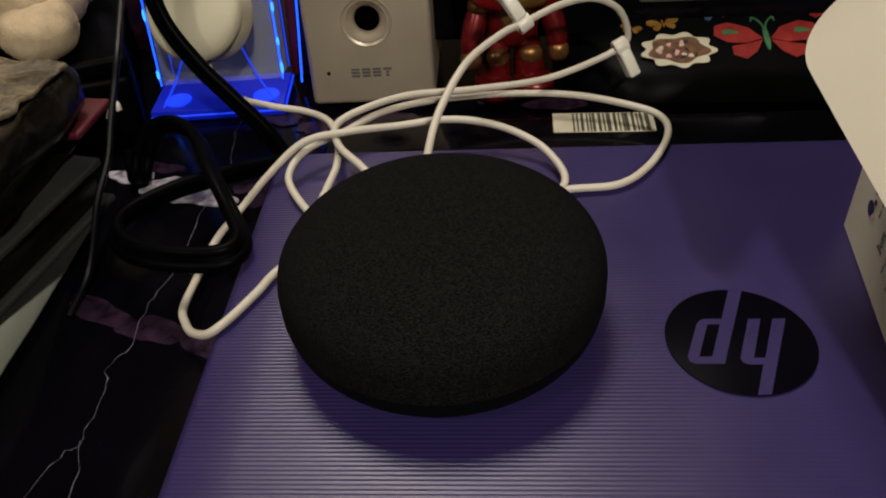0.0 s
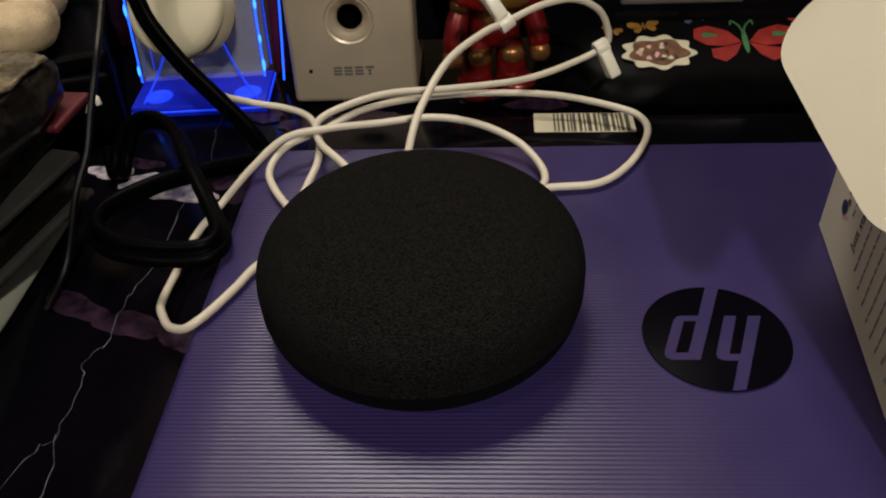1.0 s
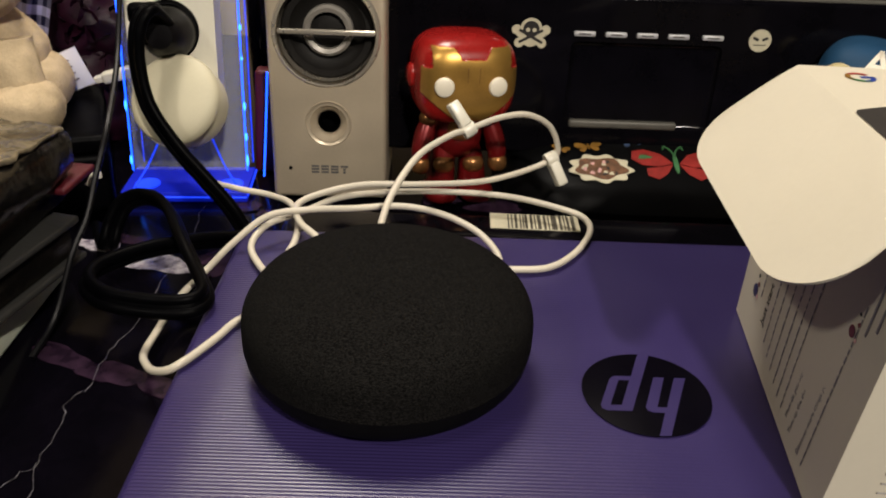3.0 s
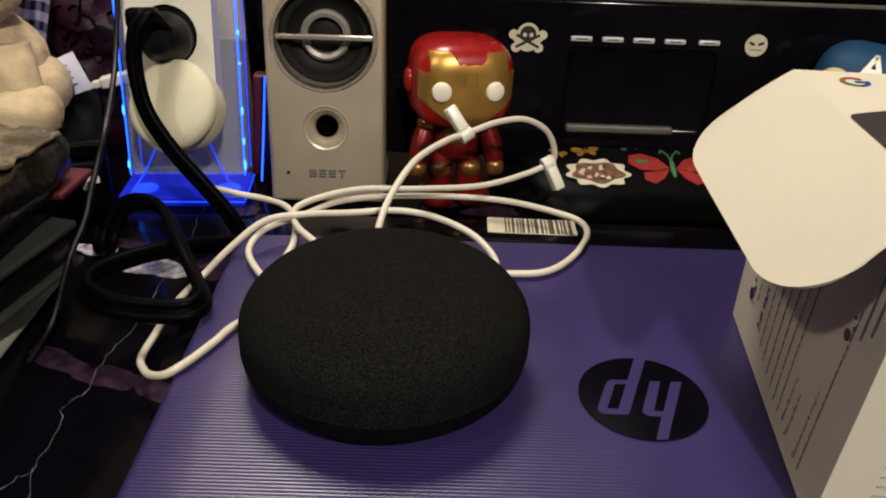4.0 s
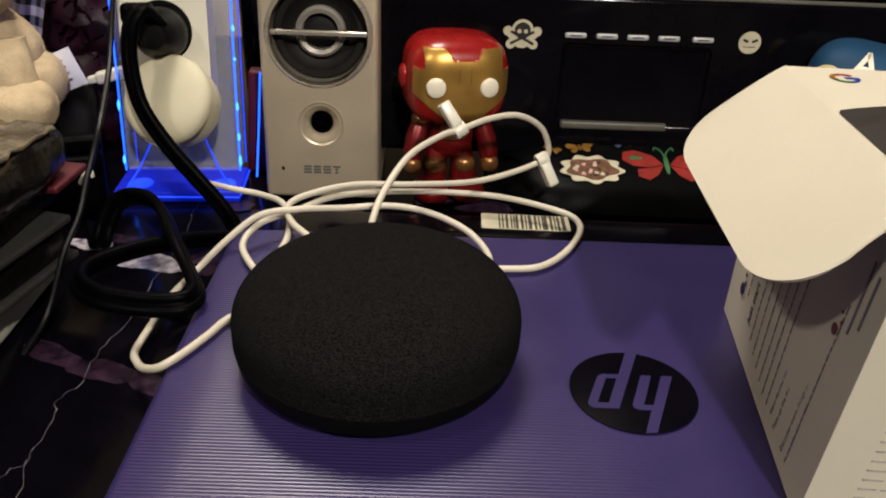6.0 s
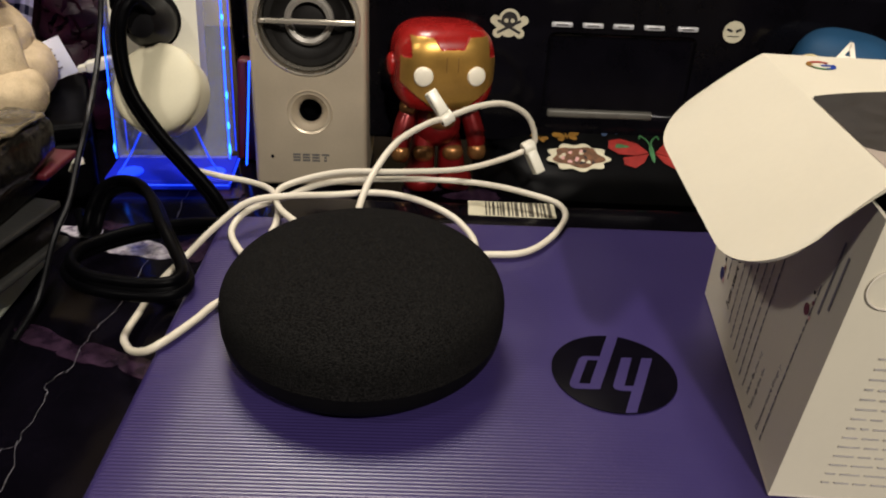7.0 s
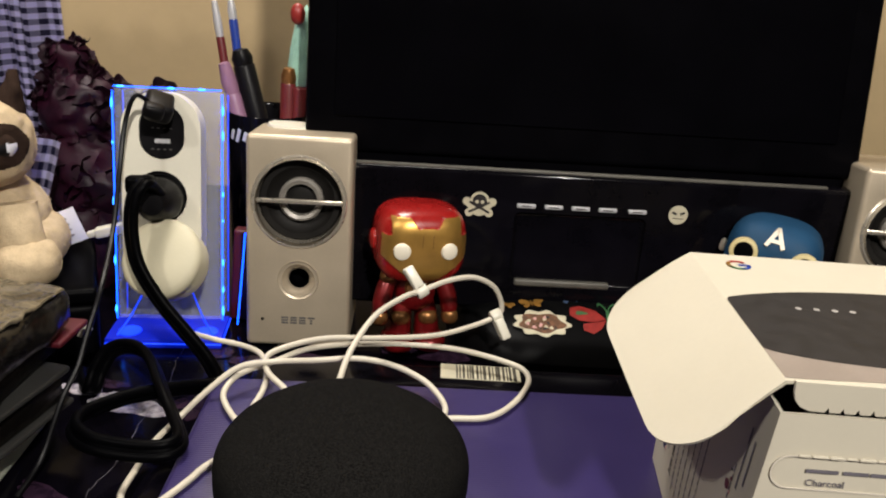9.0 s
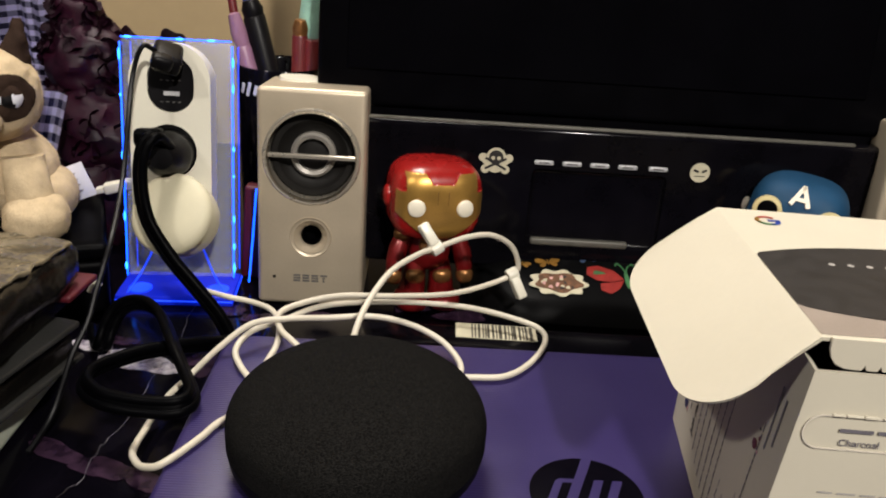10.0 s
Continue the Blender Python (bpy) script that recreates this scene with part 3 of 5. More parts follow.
for place, along, lean in (((0.0284, 0.123, 0.0610), (0.8, 0.4, 0.45), (-0.60, 0.25, 0.76)), ((0.0716, 0.1495, 0.0368), (-0.87, -0.34, -0.34), (0.35, -0.30, -0.85))):
    z = Vector(along).normalized()
    y = Vector(lean)
    y = (y - z * y.dot(z)).normalized()
    xx = y.cross(z)
    m = Matrix((xx, y, z)).transposed().to_4x4()
    m.translation = place
    part("cable_clip", cable_clip(), M_WHITE, cable, "white rubber cable clip", m @ Matrix.Scale(0.86, 4))

# ---- socket tower ----
TX, TY, LEAN = -0.1190, 0.1725, 10.0
tower = thing("socket_tower", "white socket tower in a clear acrylic stand lit blue", "power strip", (TX, TY, 0.0), (-LEAN, 0, 4))
W, D, H = 0.0600, 0.020, 0.1470
part("acrylic_stand", box(W, D, H - 0.012, (0, 0.012, 0.012 + (H - 0.012) / 2), 0.0012, 2), M_ACRYL, tower, "clear acrylic block")
rng = random.Random(5)
for sx in (-1, 1):
    part("led_edge", box(0.0009, 0.0010, H - 0.014, (sx * (W / 2 + 0.0004), 0.0012, 0.012 + (H - 0.014) / 2), 0.0004, 2), M_LEDSOFT, tower, "glowing blue edge")
    part("led_edge", box(0.0007, 0.0007, H - 0.014, (sx * (W / 2 + 0.0004), 0.0222, 0.012 + (H - 0.014) / 2), 0.0003, 2), M_LEDFAINT, tower, "glowing blue edge")
    z = 0.018
    while z < H - 0.006:
        part("led_bead", super_ball(0.0007, 0.0007, rng.uniform(0.0008, 0.0040), 2, (sx * (W / 2 + 0.0008), 0.0008, z), 12, 8), M_LED, tower, "bright blue point of light")
        z += rng.uniform(0.010, 0.036)
part("led_edge", box(W, 0.0008, 0.0008, (0, 0.0012, H + 0.0004), 0.0004, 2), M_LEDSOFT, tower, "glowing blue edge")
for x in (-0.026, 0.002, 0.019):
    part("led_bead", super_ball(0.0026, 0.0008, 0.0007, 2, (x, 0.0008, H + 0.0004), 12, 8), M_LED, tower, "bright blue point of light")
slab = prism(rounded(0.0430, 0.118, 0.0205, 12), 0.016, pose(0, 0, 0.0865) @ UPRIGHT, 0.003)
slab = cut(slab, [prism(rounded(0.0245, 0.030, 0.0118, 10), 0.006, pose(0.0005, -0.0125, 0.1235) @ UPRIGHT), lathe([(0, -0.006), (0.0148, -0.006), (0.0148, 0.006), (0, 0.006)], 40, pose(-0.001, -0.016, 0.0872, 90, 0, 0))])
part("body", slab, M_WHITE, tower, "white rounded plastic body")
usb = part("usb_module", prism(rounded(0.0238, 0.0292, 0.0114, 10), 0.0035, pose(0.0005, -0.0118, 0.1235) @ UPRIGHT, 0.0006), M_BLACK, tower, "dark charging module")
part("port", box(0.0085, 0.0006, 0.0024, (0.0008, -0.0155, 0.1185), 0.0002, 1), M_LEDGREY, usb, "pale port tongue")
for k in range(4):
    part("mark", box(0.0012, 0.0003, 0.0006, (-0.0045 + k * 0.0032, -0.0155, 0.1255)), M_PRINT, usb)
    part("mark", box(0.0016, 0.0003, 0.0005, (-0.0045 + k * 0.0032, -0.0155, 0.1140)), M_PRINT, usb)
part("socket_well", lathe([(0, 0), (0.0146, 0), (0.0146, 0.0035), (0.0125, 0.0035), (0.0118, 0.0010), (0, 0.0010)], 40, pose(-0.001, -0.0102, 0.0872, 90, 0, 0)), M_BLACK, tower, "dark round socket")
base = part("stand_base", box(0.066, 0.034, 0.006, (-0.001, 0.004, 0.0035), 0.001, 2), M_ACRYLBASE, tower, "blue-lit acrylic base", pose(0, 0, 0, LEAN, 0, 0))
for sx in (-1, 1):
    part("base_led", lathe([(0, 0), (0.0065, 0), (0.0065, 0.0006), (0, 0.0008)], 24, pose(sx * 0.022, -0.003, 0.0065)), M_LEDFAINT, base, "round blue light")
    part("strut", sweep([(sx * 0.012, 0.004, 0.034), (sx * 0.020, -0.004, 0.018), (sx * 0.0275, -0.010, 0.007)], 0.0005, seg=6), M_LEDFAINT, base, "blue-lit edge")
# Added glowing strip imitates the LEDs' reflection on the loudspeaker's side.
part("reflection_strip", sweep([(0.0375, 0.0135, 0.004), (0.0406, 0.0135, 0.034), (0.0434, 0.0135, 0.064)], 0.0005, seg=8), M_LEDSOFT, base, "added glowing strip for the blue reflection on the loudspeaker")
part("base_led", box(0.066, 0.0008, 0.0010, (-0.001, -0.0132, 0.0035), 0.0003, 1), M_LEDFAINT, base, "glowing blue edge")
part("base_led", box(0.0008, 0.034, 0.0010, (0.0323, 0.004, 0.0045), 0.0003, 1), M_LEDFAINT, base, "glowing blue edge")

# plugs in the tower
M_CHARGER = mat("cream_matt_plastic", (0.54, 0.50, 0.36), 0.6, vary=0.04, scale=60, bump=0.05)
charger = thing("wall_charger", "round white charger plugged into the socket tower", "charger")
aim = Vector((-0.15, -0.82, 0.55)).to_track_quat("Z", "Y").to_matrix().to_4x4()
aim.translation = (-0.1132, 0.1420, 0.0650)
charger.matrix_world = aim
part("body", lathe([(0, 0.0012), (0.0080, 0.0010), (0.0140, 0.0003), (0.0185, -0.0008), (0.0210, -0.0022), (0.0222, -0.0042), (0.0222, -0.0062), (0.0216, -0.0066), (0.0, -0.0066)], 64), M_CHARGER, charger, "smooth white plastic face")
part("shell", lathe([(0, -0.0067), (0.0206, -0.0067), (0.0212, -0.0080), (0.0205, -0.0200), (0.0150, -0.0270), (0.0, -0.0275)], 64), M_CHARGER, charger, "white plastic back shell")

plug = thing("power_plug", "chunky black plug in the middle socket", "plug", (-0.1185, 0.1655, 0.0890), (80, 0, 6))
part("head", lathe([(0, -0.012), (0.0120, -0.012), (0.0128, -0.006), (0.0122, 0.004), (0.0098, 0.009), (0.0088, 0.015), (0.0060, 0.0185), (0, 0.0190)], 32), M_BLACK, plug)
part("grip", join(box(0.009, 0.020, 0.012, (-0.004, 0.005, 0.012), 0.003), box(0.012, 0.010, 0.010, (-0.008, 0.010, 0.014), 0.003)), M_RUBBER, plug, "ribbed cord entry")

CORD = [(-0.1150, 0.153, 0.0970), (-0.1170, 0.140, 0.1060), (-0.1213, 0.135, 0.0994), (-0.1228, 0.132, 0.0845), (-0.1188, 0.127, 0.0657), (-0.1065, 0.120, 0.0490), (-0.0935, 0.115, 0.0355),
        (-0.0816, 0.112, 0.0215), (-0.0755, 0.1090, 0.0100), (-0.0775, 0.0985, 0.0130), (-0.0860, 0.0835, 0.0200), (-0.1021, 0.0691, 0.0240), (-0.1142, 0.0568, 0.0250), (-0.1200, 0.0465, 0.0255),
        (-0.1188, 0.0363, 0.0260), (-0.1104, 0.0275, 0.0260), (-0.0983, 0.0232, 0.0260), (-0.0842, 0.0215, 0.0260), (-0.0740, 0.0240, 0.0260), (-0.0722, 0.0325, 0.0260),
        (-0.0797, 0.0477, 0.0270), (-0.0896, 0.0645, 0.0310), (-0.1016, 0.0890, 0.0300), (-0.1116, 0.1020, 0.0300), (-0.1221, 0.1085, 0.0280), (-0.1301, 0.1080, 0.0240),
        (-0.1345, 0.1040, 0.0160), (-0.1380, 0.1010, 0.0060), (-0.150, 0.125, 0.0035)]
cord = thing("extension_lead", "thick black power lead coiled on the desk", "cord")
part("sheath", sweep(CORD, 0.0016, flat=2.6, seg=20, steps=9), M_RUBBER, cord, "flat black sheath")
for s in (-0.0024, 0.0024):
    part("conductor", sweep(CORD, 0.0024, side=s, seg=12, steps=9), M_RUBBER, cord)
WIRE = [(-0.1215, 0.166, 0.1440), (-0.1265, 0.161, 0.1465), (-0.1315, 0.158, 0.1319), (-0.1318, 0.145, 0.1071), (-0.1277, 0.12, 0.0855), (-0.1217, 0.085, 0.0704),
        (-0.1235, 0.07, 0.0545), (-0.1250, 0.06, 0.0425), (-0.1290, 0.05, 0.0310), (-0.134, 0.036, 0.0100), (-0.138, 0.02, 0.0016)]
wire = thing("usb_wire", "thin black wire hanging from the charging module", "cable")
part("lead", sweep(WIRE, 0.0013, seg=8), M_WIRE, wire)
part("plug", join(box(0.0150, 0.018, 0.0110, (0, 0, 0), 0.003), box(0.011, 0.008, 0.0080, (-0.003, -0.010, 0.003), 0.0025)), M_BLACK, wire, "black moulded plug", pose(-0.1180, 0.1730, 0.1395, 24, 18, 20))


# ---- desktop loudspeakers ----
def loudspeaker(place, turn, label):
    sp = thing("loudspeaker", label, "speaker", place, turn, group="pair of desktop speakers")
    w, h, d = 0.0600, 0.1245, 0.068
    cz, pz = 0.0900, 0.0440
    body = box(w, d, h, (0, d / 2, 0.003 + h / 2), 0.0028, 4)
    body = cut(body, [lathe([(0, -0.006), (0.0250, -0.006), (0.0250, 0.012), (0, 0.012)], 64, pose(0, 0.006, cz, 90, 0, 0)),
                      lathe([(0, -0.02), (0.0060, -0.02), (0.0060, 0.004), (0.0110, 0.0095), (0.0110, 0.02), (0, 0.02)], 40, pose(0, 0.008, pz, 90, 0, 0))])
    part("cabinet", body, M_SILVER, sp, "silver painted cabinet")
    part("rim", lathe([(0.0246, 0.002), (0.0248, 0.0005), (0.0262, 0.0008), (0.0272, 0.0), (0.0272, -0.001), (0.0244, -0.008), (0.0238, -0.008), (0.0240, 0.0)], 72, pose(0, -0.0002, cz, 90, 0, 0)), M_SILVERRIM, sp, "bright ring round the driver")
    part("surround", lathe([(0.0244, -0.0075), (0.0225, -0.0055), (0.0195, -0.0056), (0.0180, -0.0080), (0.0140, -0.0105), (0.0110, -0.011), (0.0, -0.0112)], 64, pose(0, 0, cz, 90, 0, 0)), M_CONE, sp, "dark rubber cone")
    part("cone_ring", lathe([(0.0090, -0.011), (0.0092, -0.0068), (0.0112, -0.0058), (0.0126, -0.0072), (0.0128, -0.0108)], 48, pose(0, 0, cz, 90, 0, 0)), M_CONERING, sp, "grey ring on the cone")
    part("dust_cap", lathe([(0.0088, -0.0108), (0.0060, -0.0100), (0.0, -0.0095)], 40, pose(0, 0, cz, 90, 0, 0)), M_CONE, sp, "black dust cap")
    part("guard_bar", box(0.0490, 0.0022, 0.0027, (0, 0.0005, cz + 0.0004), 0.0008, 2), M_SILVERRIM, sp, "silver bar across the driver")
    part("port", lathe([(0.0060, -0.014), (0.0060, -0.004), (0.0070, -0.0024), (0.0106, 0.0001), (0.0116, 0.0006), (0.0120, 0.0), (0.0108, -0.0006), (0.0070, -0.0042), (0.0066, -0.014)], 48, pose(0, 0, pz, 90, 0, 0)), M_SILVER, sp, "flared bass port")
    part("port_tube", lathe([(0.0059, -0.0042), (0.0059, -0.0165), (0.0056, -0.0165), (0.0056, -0.0042), (0.0059, -0.0042)], 40, pose(0, 0, pz, 90, 0, 0)), M_RUBBER, sp, "black port tube")
    part("port_end", lathe([(0, 0), (0.0066, 0), (0.0066, 0.0008), (0, 0.0008)], 32, pose(0, 0.0155, pz, 90, 0, 0)), M_RUBBER, sp)
    # maker's mark as four plain strokes
    for k in range(4):
        part("mark", join(*[box(0.0040 if k != 3 or j == 2 else 0.0014, 0.0003, 0.0011, (-0.0075 + k * 0.0051, -0.0001, 0.0176 + j * 0.0016)) for j in range(3)]), M_PRINT, sp, "grey printed mark")
    part("indicator", lathe([(0, 0), (0.0009, 0), (0.0009, 0.0004), (0, 0.0006)], 16, pose(-0.0205, 0.0, 0.0195, 90, 0, 0)), M_BLACK, sp, "tiny dark indicator")
    for sx in (-0.022, 0.022):
        part("foot", box(0.010, 0.05, 0.004, (sx, 0.034, 0.002), 0.0008, 2), M_RUBBER, sp)
    return sp


loudspeaker((-0.0424, 0.1655, 0.0), (-5.0, 0, 1), "silver desktop loudspeaker with a round driver and bass port")
loudspeaker((0.3085, 0.1650, 0.0), (-5.0, 0, -6), "silver desktop loudspeaker beside the monitor")

# ---- monitor with button panel and foot ----
M_DULL = mat("dull_pewter_plastic", (0.11, 0.105, 0.09), 0.5, metal=0.2, vary=0.15, scale=90)
monitor = thing("monitor", "black monitor with a dark screen and button panel", "monitor")
MX0, MX1 = -0.0440, 0.2880
MC, MW = (MX0 + MX1) / 2, MX1 - MX0
lean = pose(0, 0.2000, 0.1120, -9, 0, 0)
housing = part("housing", box(MW, 0.030, 0.235, (MC, 0.016, 0.1195), 0.004, 3), M_BEZEL, monitor, "satin black bezel", lean)
part("screen", box(MW - 0.034, 0.002, 0.198, (MC, 0.0005, 0.1215), 0.0006, 1), M_SCREEN, monitor, "switched-off dark screen", lean)
part("trim", box(MW - 0.032, 0.003, 0.0022, (MC - 0.004, 0.1965, 0.1092), 0.0008, 2), M_DULL, monitor, "thin silver trim line")
part("hinge_cover", box(MW - 0.012, 0.012, 0.016, (MC, 0.2110, 0.1110), 0.002, 2), M_BEZEL, monitor, "black strip below the bezel")
panel = box(MW - 0.006, 0.026, 0.088, (MC, 0.2065, 0.0650), 0.003, 3)
panel = cut(panel, [box(0.0800, 0.030, 0.0480, (0.1220, 0.1815, 0.0610), 0.004, 3)])
part("panel", panel, M_GLOSS, monitor, "glossy black button panel")
part("recess", box(0.0770, 0.003, 0.0450, (0.1220, 0.1982, 0.0610), 0.002, 2), M_BLACK, monitor, "dark recess")
part("slot", box(0.0590, 0.004, 0.0046, (0.1152, 0.1950, 0.0395), 0.0015, 3), M_DULL, monitor, "dull silver slot lip")
for x in (0.0887, 0.1050, 0.1212, 0.1375, 0.1553):
    part("button", box(0.0112, 0.0022, 0.0026, (x, 0.1930, 0.0890), 0.0007, 2), M_LEDGREY, monitor, "small silver button")
    part("button_mark", box(0.0060, 0.0003, 0.0006, (x, 0.19175, 0.0892)), M_PRINT, monitor)


def monitor_foot():
    """A low foot with a sloping top and a rounded front."""
    prof = [(0.1530, 0.000), (0.1510, 0.006), (0.1540, 0.0125), (0.1620, 0.0180), (0.1760, 0.0225), (0.1930, 0.0285), (0.235, 0.034), (0.235, 0.0)]
    bm = bmesh.new()
    rows = []
    n = 40
    for i in range(n + 1):
        u = -1 + 2 * i / n
        x = 0.170 + 0.122 * u
        shrink = 1 - (1 - abs(u) ** 6) ** 0.5
        rows.append([bm.verts.new((x, y + (0.235 - y) * 0.75 * shrink, z * (1 - 0.35 * shrink))) for y, z in prof])
    for a, b in zip(rows, rows[1:]):
        for k in range(len(prof)):
            j = (k + 1) % len(prof)
            bm.faces.new((a[k], a[j], b[j], b[k]))
    bm.faces.new(rows[0])
    bm.faces.new(rows[-1][::-1])
    return bm


part("foot", monitor_foot(), M_FOOT, monitor, "black rounded foot")

SLOPE = 18.5


def on_foot(x, y, turn=0, lift=0.0):
    z = 0.0180 + (y - 0.1620) * 0.325
    return pose(x, y, z + 0.0004 + lift, SLOPE, 0, 0) @ pose(0, 0, 0, 0, 0, turn)


badge = thing("badge_sticker", "cream badge sticker with a brown print on the monitor foot", "sticker")
badge.matrix_world = on_foot(0.1025, 0.1735)
part("paper", prism(wobbly(0.0330, 0.0215, 9, 0.10, turn=0.8), 0.0003), M_CREAMSTICK, badge)
part("print", prism(wobbly(0.0270, 0.0160, 5, 0.12, turn=1.0), 0.0002, pose(0, 0, 0.0003)), M_BROWNSTICK, badge, "brown printed picture")
rng = random.Random(9)
for k in range(26):
    x, y = rng.uniform(-0.0095, 0.0095), rng.uniform(-0.0052, 0.0052)
    if (x / 0.0105) ** 2 + (y / 0.0060) ** 2 < 1:
        part("patch", prism(wobbly(rng.uniform(0.0016, 0.0036), rng.uniform(0.0012, 0.0026), 3, 0.2, 16, k), 0.0001 + 0.00001 * k, pose(x, y, 0.0005, 0, 0, 40 * k)),
             (M_PINKSTICK, M_CREAMSTICK, M_BROWNSTICK, M_INKDARK)[k % 4], badge)


def butterfly(m, size, wing, label, spots=None):
    bf = thing("butterfly_sticker", label, "sticker")
    bf.matrix_world = m
    for s in (-1, 1):
        part("upper_wing", prism([(s * x, y) for x, y in [(0.04 * size, 0), (0.16 * size, 0.16 * size), (0.36 * size, 0.24 * size), (0.50 * size, 0.20 * size), (0.52 * size, 0.06 * size), (0.40 * size, -0.04 * size), (0.2 * size, -0.06 * size)]], 0.0003), wing, bf)
        part("lower_wing", prism([(s * x, y) for x, y in [(0.04 * size, -0.02 * size), (0.20 * size, -0.07 * size), (0.36 * size, -0.10 * size), (0.36 * size, -0.22 * size), (0.24 * size, -0.28 * size), (0.12 * size, -0.18 * size)]], 0.0003), wing, bf)
        if spots:
            part("wing_spot", prism(wobbly(0.16 * size, 0.07 * size, 3, turn=0.5), 0.0001, pose(s * 0.36 * size, 0.10 * size, 0.0003)), spots, bf)
            part("feeler", sweep([(0, 0.10 * size, 0.0003), (s * 0.03 * size, 0.22 * size, 0.0003), (s * 0.10 * size, 0.30 * size, 0.0003), (s * 0.12 * size, 0.25 * size, 0.0003)], 0.0005, seg=6), spots, bf)
    part("torso", prism(wobbly(0.055 * size, 0.36 * size, 2, 0.05), 0.0004), spots or wing, bf)
    return bf


butterfly(on_foot(0.1440, 0.1790), 0.0460, M_REDSTICK, "red butterfly sticker with green marks on the monitor foot", M_GREENSTICK)
butterfly(on_foot(0.0975, 0.1905, 10), 0.0150, M_ORANGESTICK, "small amber butterfly sticker on the monitor foot")
butterfly(on_foot(0.0820, 0.1880, -15), 0.0100, M_ORANGESTICK, "tiny amber butterfly sticker on the monitor foot")
butterfly(on_foot(0.1220, 0.1960, 15), 0.0140, M_BLUESTICK, "small slate butterfly sticker on the monitor foot")
butterfly(on_foot(0.1760, 0.1960, -12), 0.0240, M_REDSTICK, "small red butterfly sticker on the monitor foot")
tagged(solo("paper_scrap", box(0.0075, 0.0030, 0.0005, bevel=0.0002, seg=1), M_PINKSTICK, "small pink and white paper sticker on the foot", "sticker", on_foot(0.1310, 0.1965, -28, 0.0005)))

skull = thing("lobed_sticker", "cream lobed sticker with dark marks on the button panel", "sticker")
skull.matrix_world = pose(0.0608, 0.1933, 0.0880) @ Matrix.Scale(0.92, 4)
for k, (px, pz, r) in enumerate(((0, 0.0026, 0.0062), (0, -0.0018, 0.0056), (-0.0082, 0.0022, 0.0027), (0.0082, 0.0022, 0.0027), (-0.0064, -0.0052, 0.0027), (0.0064, -0.0052, 0.0027),
                               (-0.0056, 0.0006, 0.0030), (0.0056, 0.0006, 0.0030), (-0.0044, -0.0036, 0.0028), (0.0044, -0.0036, 0.0028))):
    part("paper", lathe([(0, 0), (r, 0), (r, 0.00030 + 0.00002 * k), (0, 0.00030 + 0.00002 * k)], 28, pose(px, 0, pz) @ UPRIGHT), M_CREAMSTICK, skull)
part("mark", lathe([(0, 0), (0.0046, 0), (0.0046, 0.0006), (0, 0.0006)], 28, pose(0, 0, 0.0026) @ UPRIGHT), M_INKDARK, skull)
for a in (28, -28):
    part("mark", box(0.0150, 0.0002, 0.0015, m=pose(0, -0.00055 - 0.00003 * (a > 0), -0.0014, 0, a, 0)), M_INKDARK, skull)
for s in (-1, 1):
    part("mark", lathe([(0, 0), (0.0012, 0), (0.0012, 0.0002), (0, 0.0002)], 16, pose(s * 0.0018, -0.0006, 0.0022) @ UPRIGHT), M_CREAMSTICK, skull)

disc = thing("round_sticker", "round white sticker with two dark slants on the panel", "sticker", (0.1800, 0.1933, 0.0885))
part("paper", lathe([(0, 0), (0.0058, 0), (0.0058, 0.0004), (0, 0.0004)], 40, UPRIGHT), M_CREAMSTICK, disc)
for s in (-1, 1):
    part("mark", box(0.0030, 0.0002, 0.0013, m=pose(s * 0.0024, -0.0005, 0.0010, 0, -s * 24, 0)), M_INKDARK, disc)
part("mark", box(0.0064, 0.0002, 0.0004, (0, -0.0005, -0.0022)), M_INKDARK, disc)


